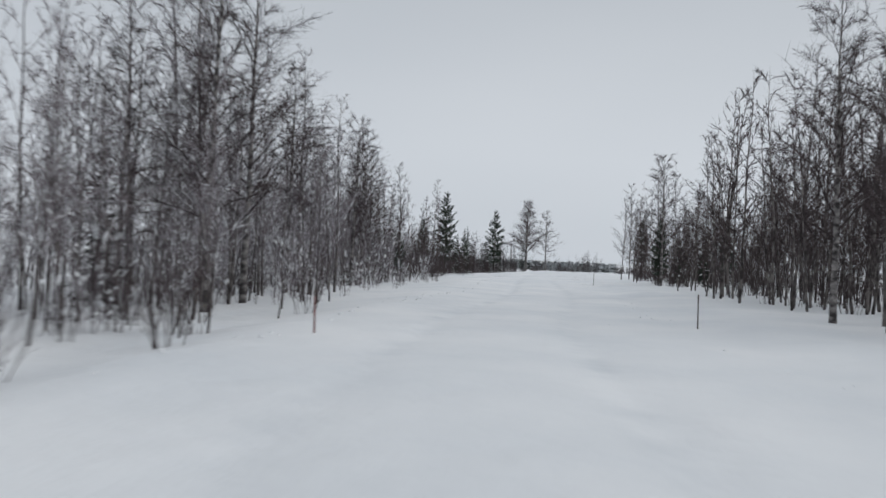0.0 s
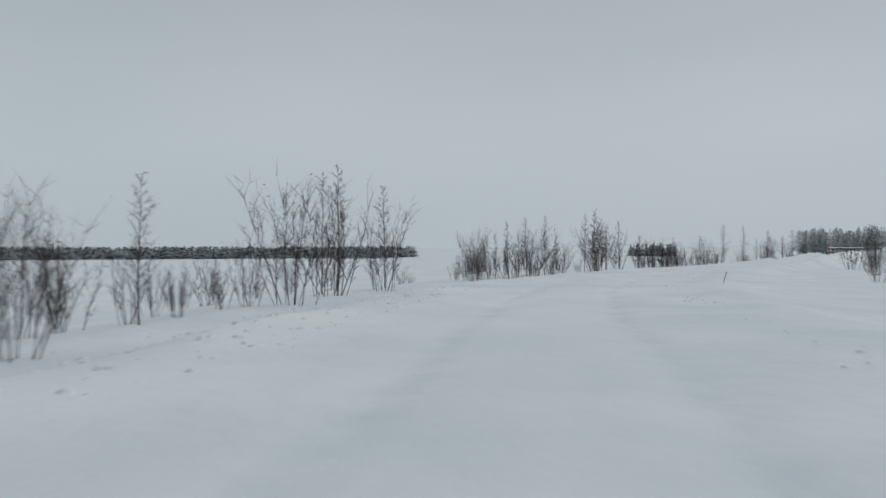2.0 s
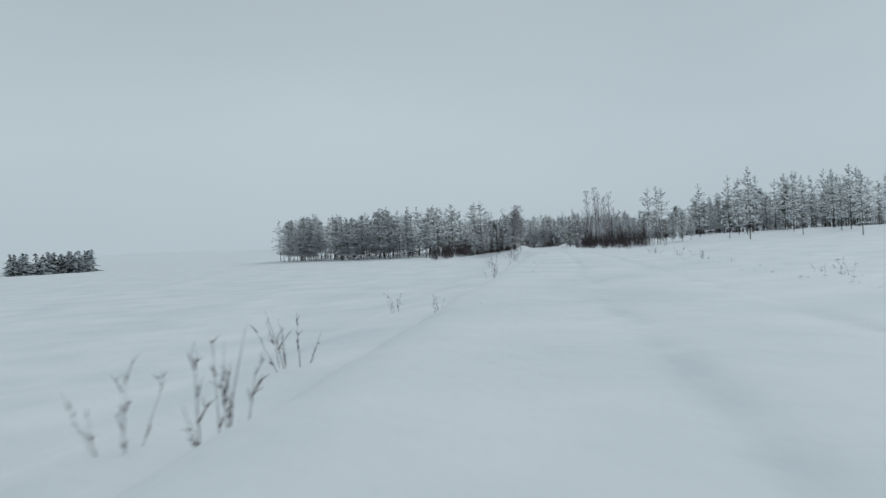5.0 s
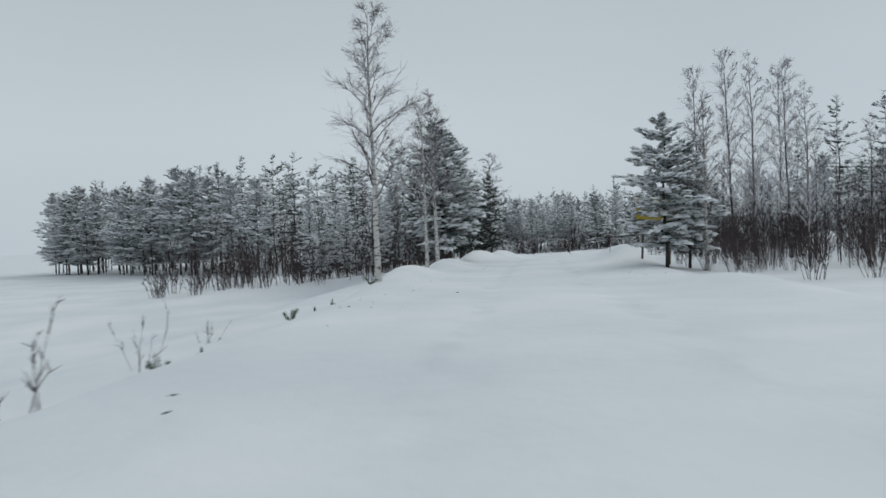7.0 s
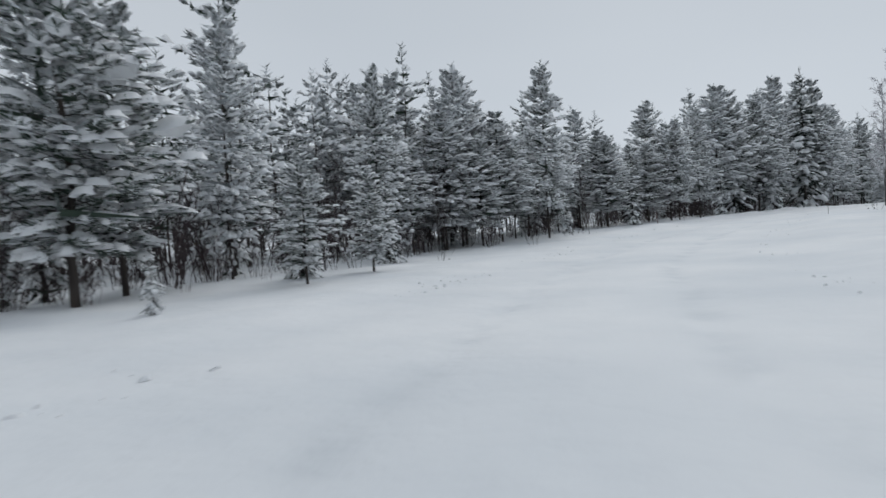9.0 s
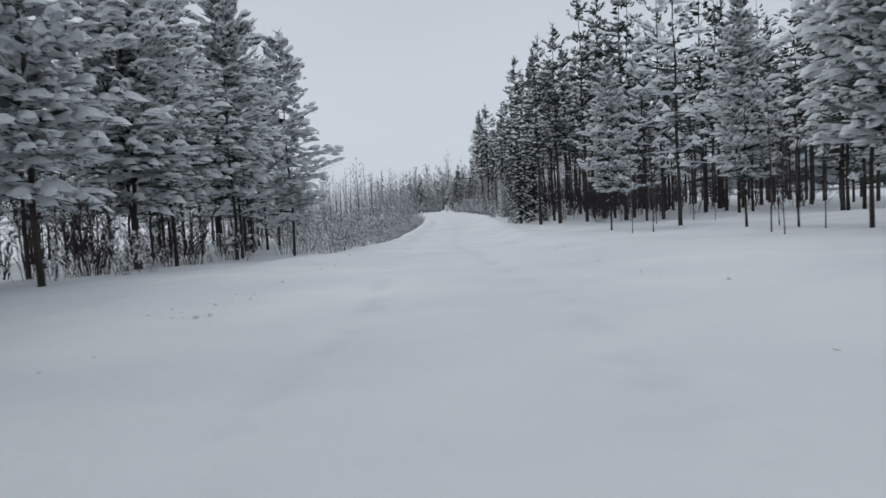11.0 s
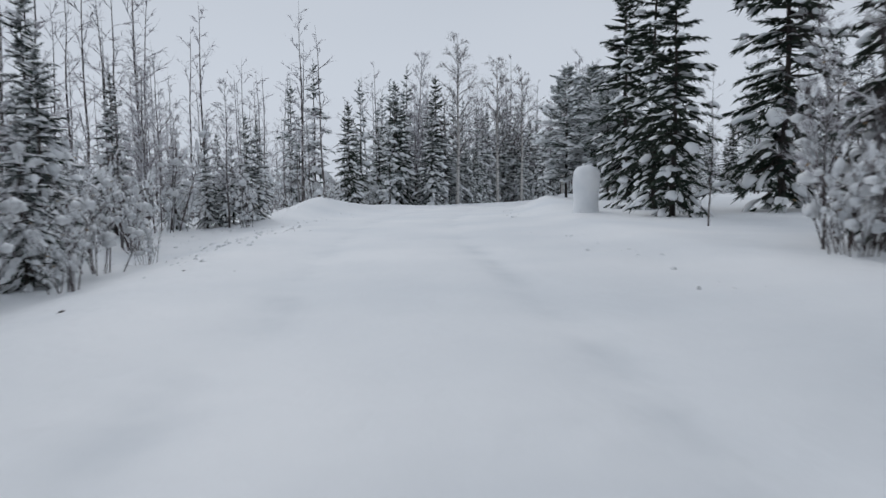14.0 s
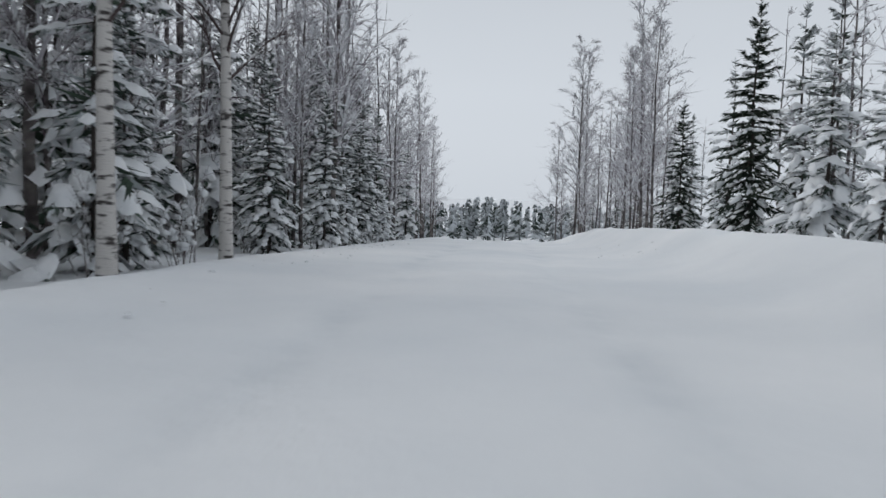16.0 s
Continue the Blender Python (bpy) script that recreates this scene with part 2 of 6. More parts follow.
def along(x, y):
    """The way along the road and off its middle (right is positive) of places."""
    x, y = np.atleast_1d(np.asarray(x, float)), np.atleast_1d(np.asarray(y, float))
    s, d = np.empty(len(x)), np.empty(len(x))
    for i in range(0, len(x), 2000):
        dx, dy = x[i:i + 2000, None] - LINE[None, :, 0], y[i:i + 2000, None] - LINE[None, :, 1]
        k = np.argmin(dx * dx + dy * dy, axis=1)
        r = np.arange(len(k))
        tx, ty = TANGENT[k].T
        s[i:i + 2000] = LINE_S[k] + dx[r, k] * tx + dy[r, k] * ty
        side = dx[r, k] * ty - dy[r, k] * tx
        d[i:i + 2000] = np.where(side < 0, -1, 1) * np.hypot(dx[r, k], dy[r, k])
    return s, d


def spot(s, d):
    """The place s along the road and d to its right."""
    x, y = np.interp(s, LINE_S, LINE[:, 0]), np.interp(s, LINE_S, LINE[:, 1])
    tx, ty = np.interp(s, LINE_S, TANGENT[:, 0]), np.interp(s, LINE_S, TANGENT[:, 1])
    return x + d * ty, y - d * tx


def wave(x, y, size, seed):
    """A smooth random field between about -1 and 1."""
    rng = np.random.RandomState(seed)
    v = 0
    for _ in range(7):
        a, f, ph = rng.uniform(0, 6.28), rng.uniform(0.5, 1.6) / size * 6.28, rng.uniform(0, 6.28)
        v = v + np.sin((x * math.cos(a) + y * math.sin(a)) * f + ph)
    return v / 3.5


def level(s, table):
    return np.interp(s, [r[0] for r in table], [r[1] for r in table])


NEAR_LEFT = [(0, -0.2), (45, -0.1), (60, 0.05), (80, 0.0), (105, -0.05), (120, -0.1), (140, -0.2), (225, -0.3), (250, -0.3), (262, -0.1), (285, -0.12), (310, 0.04), (325, 0.52), (345, 0.80), (358, 0.55), (370, -0.05), (376, -0.38), (400, -0.38), (425, -0.2), (440, 0.1), (450, 0.12), (458, -0.1), (472, -0.1), (488, -0.15), (499, -0.6), (510, -1.3), (520, -2.0), (600, -6.6), (700, -9.2)]
NEAR_RIGHT = [(0, 0.0), (45, 0.08), (60, 0.08), (110, 0.0), (130, -0.1), (150, -0.1), (158, -0.1), (225, -0.25), (250, -0.2), (262, 0.05), (290, 0.0), (310, 0.12), (325, 0.62), (345, 0.88), (358, 0.62), (370, 0.15), (430, 0.12), (445, 0.42), (480, 0.28), (490, 0.22), (498, -0.15), (509, -1.3), (520, -2.0), (600, -6.6), (700, -9.2)]
FAR_LEFT = [(40, -0.35), (62, -0.75), (250, -0.75), (275, -0.6), (300, -0.25), (325, 0.5), (345, 0.8), (370, -0.05), (400, -0.4), (480, 0.0), (500, -0.5), (520, -1.8), (600, -6.6), (700, -9.2)]
FAR_RIGHT = [(40, 0.1), (100, 0.0), (125, -0.5), (230, -0.5), (262, -0.1), (300, 0.3), (325, 0.7), (345, 0.95), (375, 0.3), (480, 0.4), (500, -0.2), (520, -1.8), (600, -6.6), (700, -9.2)]
BANK_LEFT = [(0, 0.04), (90, 0.08), (118, 0.10), (129, 0.10), (136, 0.28), (140, 0.42), (144, 0.46), (148, 0.2), (158, 0.12), (200, 0.15), (232, 0.06), (248, 0.04), (255, 0.16), (260, 0.26), (262.5, 0.42), (264.2, 0.2), (269, 0.62), (279, 0.5), (284, 0.06), (362, 0.10), (372, 0.16), (404, 0.14), (425, 0.12), (445, 0.16), (475, 0.14), (490, 0.20), (520, 0.2)]
BANK_RIGHT = [(0, 0.04), (100, 0.10), (118, 0.16), (128, 0.25), (133, 0.35), (138, 0.60), (150, 0.70), (154, 0.4), (160, 0.14), (215, 0.12), (243, 0.08), (250, 0.2), (255, 0.16), (261, 0.35), (264, 0.62), (270, 0.5), (277, 0.3), (285, 0.05), (362, 0.08), (372, 0.24), (404, 0.24), (425, 0.16), (450, 0.14), (475, 0.20), (490, 0.24), (520, 0.25)]

# tops of the ploughed banks where the plough has heaped them, 2.8 m off the middle
HEAPS_LEFT = [
    [(96, 0.08), (99, 0.15), (104, 0.11), (110, 0.05), (117.8, 0.13), (122.4, 0.15), (126.4, 0.27), (128.2, 0.33), (130, 0.12), (132, 0.12), (135.3, 0.24), (140.4, 0.49), (145.5, 0.66), (148, 0.66), (150.5, 0.58), (154, 0.64), (160, 0.68), (164, 0.62), (168, 0.45)],
    [(246, 0.06), (250, 0.08), (253.1, 0.25), (254.5, 0.42), (256, 0.38), (257.5, 0.12), (259.4, 0.08), (260.4, 0.30), (261.5, 0.40), (262.9, 0.40), (264.2, 0.21), (266.3, 0.22), (268.4, 0.52), (270.5, 0.55), (272.4, 0.44), (273, 0.23), (273.8, 0.23), (275.1, 0.41), (276.6, 0.46), (278.3, 0.40), (279.2, 0.22), (284, 0.05)],
    [(415, -0.05), (419, 0.10), (420.2, 0.32), (421.6, 0.34), (424, 0.16), (429, -0.05), (436, -0.05), (441, 0.3), (443.9, 0.58), (445, 0.52), (446.2, 0.42), (449, 0.27), (452, 0.2), (456.5, -0.02), (464, -0.06), (467, 0.02), (472.8, 0.12), (474.3, 0.40), (477.3, 0.34), (481, 0.22), (486.4, 0.08), (491, -0.12), (498, -0.4), (514, -1.15)],
]
HEAPS_RIGHT = [
    [(100, 0.14), (105.5, 0.32), (112.6, 0.42), (115.2, 0.56), (116.6, 0.67), (118.5, 0.53), (119.5, 0.55), (122, 0.73), (124.5, 0.84), (126.4, 0.66), (128, 0.75), (129, 0.63), (131.3, 0.84), (134, 0.80), (138, 0.86), (143, 0.84), (147, 0.92), (149.5, 1.18), (151, 1.16), (152.5, 0.80), (156, 0.72), (163, 0.66), (168, 0.45)],
    [(246, 0.1), (248.5, 0.21), (250.5, 0.25), (252.9, 0.08), (258.3, 0.13), (260.5, 0.3), (262.6, 0.63), (264.3, 0.59), (268.9, 0.50), (274, 0.3), (284, 0.08)],
    [(416, 0.5), (418, 0.44), (419, 0.29), (423, 0.29), (431, 0.22), (440, 0.3), (446, 0.5), (450, 0.5), (455, 0.40), (461.5, 0.38), (464.8, 0.54), (468, 0.72), (472.0, 0.72), (473.8, 0.80), (476.0, 0.66), (481, 0.57), (485, 0.56), (488, 0.48), (491.6, 0.36), (497.9, 0.12), (501.2, -0.15), (507, -0.8), (520, -1.85)],
]


def smooth(v, a, b):
    u = np.clip((v - a) / (b - a), 0, 1)
    return u * u * (3 - 2 * u)


def ground_z(x, y):
    """The height of the snow."""
    x, y = np.atleast_1d(np.asarray(x, float)), np.atleast_1d(np.asarray(y, float))
    s, d = along(x, y)
    a, left = np.abs(d), d < 0
    road = np.interp(s, LINE_S, LINE[:, 2])
    near = np.where(left, level(s, NEAR_LEFT), level(s, NEAR_RIGHT))
    far = np.where(left, level(s, FAR_LEFT), level(s, FAR_RIGHT))
    bank = np.where(left, level(s, BANK_LEFT), level(s, BANK_RIGHT))
    reach = np.where((s > 118) & (s < 262), 7.0, 13.0)
    side = near + (far - near) * smooth(a, 4.5, reach)
    # the road is narrower on its left where the thicket crowds in
    edge = np.where(left, np.interp(s, [-20, 8, 20, 362, 374, 402, 412, 440, 450, 457, 468, 474], [1.3, 1.5, 2.1, 2.1, 1.05, 1.05, 1.5, 1.6, 2.0, 1.7, 1.7, 2.1]), 2.1)
    z = road + (side - road) * smooth(a, edge, edge + 1.8)
    lumps = np.clip(0.75 + 0.55 * wave(x, y, 3.2, 5) + 0.25 * wave(x, y, 1.1, 6), 0.15, 2)
    ploughed = ((s > 118) & (s < 285)) | (s > 366)
    lumps = np.where(ploughed, np.clip(1.0 + 0.14 * wave(x, y, 2.4, 5) + 0.10 * wave(x, y, 0.8, 6), 0.6, 1.5), lumps)
    # heaped stretches take their height from the tops of the heaps
    heaped = np.zeros(len(s))
    for tables, here in ((HEAPS_LEFT, left), (HEAPS_RIGHT, ~left)):
        for table in tables:
            a0, a1 = table[0][0], table[-1][0]
            k = here & (s > a0) & (s < a1)
            foot = road + (near - road) * smooth(2.8, edge, edge + 1.8)
            mix = smooth(s, a0, a0 + 2) * (1 - smooth(s, a1 - 2, a1))
            bank = np.where(k, bank * (1 - mix) + (level(s, table) - foot) * mix, bank)
            lumps = np.where(k, 1 + (lumps - 1) * 0.35, lumps)
            heaped = np.where(k, mix, heaped)
    wide = np.where((s > 126) & (s < 156) & ~left, 0.8, 0.6)
    centre = edge + np.where(edge < 1.9, 0.5, 0.7)
    centre = centre + (2.8 - centre) * heaped
    breadth = np.where(edge < 1.9, 0.4, wide)
    breadth = breadth + (wide - breadth) * heaped
    z += bank * lumps * np.exp(-((a - centre) / breadth) ** 2)
    z -= 0.022 * (np.exp(-((d - 0.75) / 0.16) ** 2) + np.exp(-((d + 0.75) / 0.16) ** 2)) * smooth(2.2 - a, 0, 0.5)
    z += 0.012 * np.exp(-(d / 0.35) ** 2) + 0.010 * wave(x, y, 0.9, 7) * smooth(a, 0.0, 2.0)
    # the plough's windrow, sharper along the forest road
    narrow = smooth(s, 366, 374) * (1 - smooth(s, 406, 416))
    ridge = np.where(left, 1.75 + (1.15 - 1.75) * narrow, 1.75)
    z += 0.075 * narrow * np.exp(-((a - ridge - 0.05) / 0.13) ** 2) * (1 + 0.3 * wave(x, y, 0.8, 13))
    z += 0.035 * np.exp(-((a - ridge) / 0.16) ** 2) * np.clip(0.6 + wave(x, y, 6.0, 11) + 0.5 * wave(x, y, 0.7, 12), 0, 2)
    z += 0.05 * wave(x, y, 2.3, 8) * smooth(a, 3.0, 6.0) + 0.08 * wave(x, y, 9, 9) * smooth(a, 5.0, 12.0)
    lake = smooth(a, 9, 16) * (((s > 66) & (s < 256) & left) | ((s > 125) & (s < 232) & ~left))
    flat = np.where(left, -0.75, -0.5)
    z = z * (1 - lake) + flat * lake
    z += 14 * smooth(a, 420, 1100) * (0.6 + 0.4 * wave(x, y, 500, 10))
    return z


def gz(x, y):
    return float(ground_z(x, y)[0])


def mesh_object(name, verts, faces, materials, parent=None, slots=None, smoothed=True):
    """One mesh object from plain lists, under its thing if one is given."""
    me = bpy.data.meshes.new(name)
    me.from_pydata([tuple(v) for v in verts], [], [tuple(f) for f in faces])
    for m in materials if isinstance(materials, (list, tuple)) else [materials]:
        me.materials.append(m)
    if slots is not None:
        me.polygons.foreach_set("material_index", slots)
    if smoothed:
        me.polygons.foreach_set("use_smooth", [True] * len(me.polygons))
    me.update()
    ob = new(name, me)
    if parent:
        ob.parent = parent
    return ob


def part(name, bm, mat, parent, label=""):
    """A bmesh as one part of a thing."""
    me = bpy.data.meshes.new(name)
    bm.to_mesh(me)
    bm.free()
    me.materials.append(mat)
    ob = new(name, me)
    ob.parent = parent
    return tagged(ob, label)


def build_ground():
    from mathutils.geometry import delaunay_2d_cdt
    cols = [0, 0.3, 0.5, 0.6, 0.68, 0.75, 0.82, 0.9, 1.0, 1.25, 1.6, 1.95, 2.2, 2.4, 2.6, 2.8, 3.0, 3.25, 3.6, 4.1, 4.8]
    offs = np.array([-c for c in reversed(cols[1:])] + cols)
    s = np.arange(-40, 545, 0.55)
    S, D = np.meshgrid(s, offs, indexing="ij")
    x, y = spot(S.ravel(), D.ravel())
    pts = [np.stack([x, y], 1)]
    def grid(step, lo, hi, x0, x1, y0, y1, seed):
        rng = np.random.RandomState(seed)
        gx, gy = np.meshgrid(np.arange(x0, x1, step), np.arange(y0, y1, step))
        gx, gy = (gx + rng.uniform(-0.2, 0.2, gx.shape) * step).ravel(), (gy + rng.uniform(-0.2, 0.2, gy.shape) * step).ravel()
        _, d = along(gx, gy)
        k = (np.abs(d) > lo) & (np.abs(d) <= hi)
        return np.stack([gx[k], gy[k]], 1)
    pts.append(grid(1.6, 5.6, 20, -60, 460, -90, 330, 1))
    pts.append(grid(6, 20, 90, -130, 560, -150, 420, 2))
    pts.append(grid(30, 90, 420, -420, 900, -420, 780, 3))
    pts.append(grid(160, 420, 4000, -3200, 3600, -3200, 3600, 4))
    p = np.vstack(pts)
    v, _, f, *_ = delaunay_2d_cdt([Vector(q) for q in p], [], [], 0, 1e-4)
    v = np.array([tuple(q) for q in v])
    z = ground_z(v[:, 0], v[:, 1])
    ob = mesh_object("ground", np.column_stack([v, z]), f, SNOW_GROUND)
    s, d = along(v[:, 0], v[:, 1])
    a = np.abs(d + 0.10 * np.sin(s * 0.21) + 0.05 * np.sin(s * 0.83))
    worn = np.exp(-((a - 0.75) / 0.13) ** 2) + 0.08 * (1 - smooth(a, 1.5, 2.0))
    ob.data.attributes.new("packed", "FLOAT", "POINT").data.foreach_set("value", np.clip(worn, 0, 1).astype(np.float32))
    return tagged(ob, "snow-covered ground with a ploughed road over it", "snow ground", kind="structure")


build_ground()

# ---- growing things ----
class Shape:
    """Gathers tubes, spikes and snow into one list of corners and faces."""
    def __init__(self):
        self.v, self.f, self.m = [], [], []

    def tube(self, pts, radii, sides=4, slot=0):
        base = len(self.v)
        n = len(pts)
        for i, (p, r) in enumerate(zip(pts, radii)):
            d = (pts[min(i + 1, n - 1)] - pts[max(i - 1, 0)]).normalized()
            u = d.cross(Vector((0.31, 0.95, 0.1))).normalized()
            w = d.cross(u)
            for k in range(sides):
                a = 2 * math.pi * k / sides
                self.v.append(p + (u * math.cos(a) + w * math.sin(a)) * r)
        for i in range(n - 1):
            for k in range(sides):
                a, b = base + i * sides + k, base + i * sides + (k + 1) % sides
                self.f.append((a, b, b + sides, a + sides))
                self.m.append(slot)

    def spike(self, p, q, r, slot=0):
        """A thin three-sided twig or needle spray from p to its tip q."""
        d = q - p
        u = d.cross(Vector((0.2, 0.3, 0.93)))
        if u.length < 1e-6:
            u = Vector((1, 0, 0))
        u = u.normalized() * r
        w = d.normalized().cross(u)
        b = len(self.v)
        self.v += [p + u, p - u * 0.5 + w * 0.87, p - u * 0.5 - w * 0.87, q]
        self.f += [(b, b + 1, b + 3), (b + 1, b + 2, b + 3), (b + 2, b, b + 3)]
        self.m += [slot] * 3

    def blade(self, p, q, r, rng, slot=0):
        """A flat twig or needle spray, wide at its middle side, pointed at q."""
        d = q - p
        u = d.cross(V(rng.uniform(-1, 1), rng.uniform(-1, 1), rng.uniform(-1, 1)))
        if u.length < 1e-9:
            return
        u = u.normalized() * r
        b = len(self.v)
        self.v += [p + u, p - u, q]
        self.f.append((b, b + 1, b + 2))
        self.m.append(slot)

    def cap(self, p, ax, ay, az, rng, slot=0, sides=6):
        """A small pillow of snow: a dome over an uneven rim."""
        side = Vector((-ax.y, ax.x, 0))
        side = (side.normalized() if side.length > 1e-6 else Vector((0, 1, 0))) * ay
        b = len(self.v)
        for k in range(sides):
            a = 2 * math.pi * k / sides
            j = rng.uniform(0.75, 1.25)
            self.v.append(p + ax * math.cos(a) * j + side * math.sin(a) * j + Vector((0, 0, -0.35 * az * rng.random())))
        if sides > 5:
            # a second ring rounds the dome off
            for k in range(sides):
                a, j = 2 * math.pi * (k + 0.4) / sides, rng.uniform(0.5, 0.75)
                self.v.append(p + ax * math.cos(a) * j + side * math.sin(a) * j + Vector((0, 0, az * rng.uniform(0.6, 0.85))))
            for k in range(sides):
                c = (k + 1) % sides
                self.f.append((b + k, b + c, b + sides + c, b + sides + k))
                self.m.append(slot)
            b += sides
        self.v.append(p + Vector((0, 0, az)))
        for k in range(sides):
            self.f.append((b + k, b + (k + 1) % sides, b + sides))
            self.m.append(slot)

    def blob(self, p, ax, ay, az, rng, slot=0, sides=5):
        """A lump of snow: a rounded cap with a flattened belly; ax is the long way as a vector."""
        u = ax
        side = Vector((-u.y, u.x, 0))
        side = (side.normalized() if side.length > 1e-6 else Vector((0, 1, 0))) * ay
        b = len(self.v)
        for ring, (h, w) in enumerate(((-0.35, 0.85), (0.35, 0.9))):
            for k in range(sides):
                a = 2 * math.pi * (k + 0.3 * ring) / sides
                j = rng.uniform(0.8, 1.2)
                self.v.append(p + u * math.cos(a) * w * j + side * math.sin(a) * w * j + Vector((0, 0, h * az)))
        self.v += [p + Vector((0, 0, az * rng.uniform(0.8, 1.1))), p + Vector((0, 0, -0.7 * az))]
        for k in range(sides):
            a, c = b + k, b + (k + 1) % sides
            self.f += [(a, c, c + sides, a + sides), (a + sides, c + sides, b + 2 * sides), (c, a, b + 2 * sides + 1)]
            self.m += [slot] * 3

    def tongue(self, line, u0, u1, w, h, rng, slot=0, n=3):
        """Snow lying along a bough: a ridge between two hanging edges, uneven in width."""
        b = len(self.v)
        for i in range(n + 1):
            u = u0 + (u1 - u0) * i / n
            p, d = on_line(line, u)
            side = V(-d.y, d.x, 0)
            side = side.normalized() if side.length > 1e-6 else V(0, 1, 0)
            k = (0.55, 1.0, 1.05, 0.5)[i] if n == 3 else math.sin(math.pi * (i + 0.6) / (n + 1.2))
            k *= rng.uniform(0.75, 1.3)
            a, c = k * w * rng.uniform(0.75, 1.25), k * w * rng.uniform(0.75, 1.25)
            p = p + side * rng.uniform(-0.15, 0.15) * w
            self.v += [p + side * a + V(0, 0, -0.55 * a), p + side * a * 0.45 + V(0, 0, h * k * 0.8), p - side * c * 0.45 + V(0, 0, h * k), p - side * c + V(0, 0, -0.55 * c)]
        for i in range(n):
            for j in range(3):
                q = b + 4 * i + j
                self.f.append((q, q + 1, q + 5, q + 4))
                self.m.append(slot)
        e = b + 4 * n
        self.f.append((e, e + 1, e + 2, e + 3))
        self.m.append(slot)

    def pillow(self, line, u0, u1, w, h, rng, slot=0, n=4, sides=6):
        """A thick rounded lump of snow draped along a bough and sagging over its end."""
        b = len(self.v)
        for i in range(n + 1):
            u = u0 + (u1 - u0) * i / n
            p, d = on_line(line, min(u, 1.0))
            if u > 1.0:
                p = p + d * (u - 1.0) * 0.3 + V(0, 0, -(u - 1.0) * 0.35)
            side = V(-d.y, d.x, 0)
            side = side.normalized() if side.length > 1e-6 else V(0, 1, 0)
            k = math.sin(math.pi * (i + 0.45) / (n + 0.9)) ** 0.6 * rng.uniform(0.65, 1.3)
            off = side * rng.uniform(-0.4, 0.4) * w + V(0, 0, -0.3 * h * (i / n) ** 2)
            for j in range(sides):
                a = 2 * math.pi * j / sides
                up = math.sin(a)
                self.v.append(p + off + side * math.cos(a) * w * k * rng.uniform(0.72, 1.28) + V(0, 0, h * k * (up if up > 0 else up * 0.6) * rng.uniform(0.8, 1.2) + h * 0.25 * k))
        for i in range(n):
            for j in range(sides):
                q, q2 = b + i * sides + j, b + i * sides + (j + 1) % sides
                self.f.append((q, q2, q2 + sides, q + sides))
                self.m.append(slot)
        self.f += [tuple(b + j for j in reversed(range(sides))), tuple(b + n * sides + j for j in range(sides))]
        self.m += [slot] * 2

    def leaf(self, p, size, rng, slot=0):
        a, t = rng.uniform(0, 6.28), rng.uniform(-1, 1)
        u = Vector((math.cos(a), math.sin(a), t)).normalized() * size
        w = u.cross(Vector((rng.uniform(-1, 1), rng.uniform(-1, 1), 1))).normalized() * size * 0.55
        b = len(self.v)
        self.v += [p - u, p + w, p + u, p - w]
        self.f += [(b, b + 1, b + 2), (b, b + 2, b + 3)]
        self.m += [slot] * 2

    def to(self, name, mats, parent, label="", smoothed=True):
        if not self.f:
            return None
        return tagged(mesh_object(name, self.v, self.f, mats, parent, self.m, smoothed), label)


def V(x, y, z):
    return Vector((x, y, z))


def heading(a, up):
    return V(math.cos(a) * math.cos(up), math.sin(a) * math.cos(up), math.sin(up))


def limb_line(p, d, length, bend, rng, n=4, wander=0.12):
    """A branch that starts along d and bends up (bend > 0) or down."""
    pts, q, v = [p], p.copy(), d.copy()
    for _ in range(n):
        v = (v + V(rng.uniform(-1, 1) * wander, rng.uniform(-1, 1) * wander, bend / n + rng.uniform(-0.5, 0.5) * wander)).normalized()
        q = q + v * (length / n)
        pts.append(q.copy())
    return pts


def on_line(pts, t):
    u = t * (len(pts) - 1)
    i = min(int(u), len(pts) - 2)
    return pts[i].lerp(pts[i + 1], u - i), (pts[i + 1] - pts[i]).normalized()


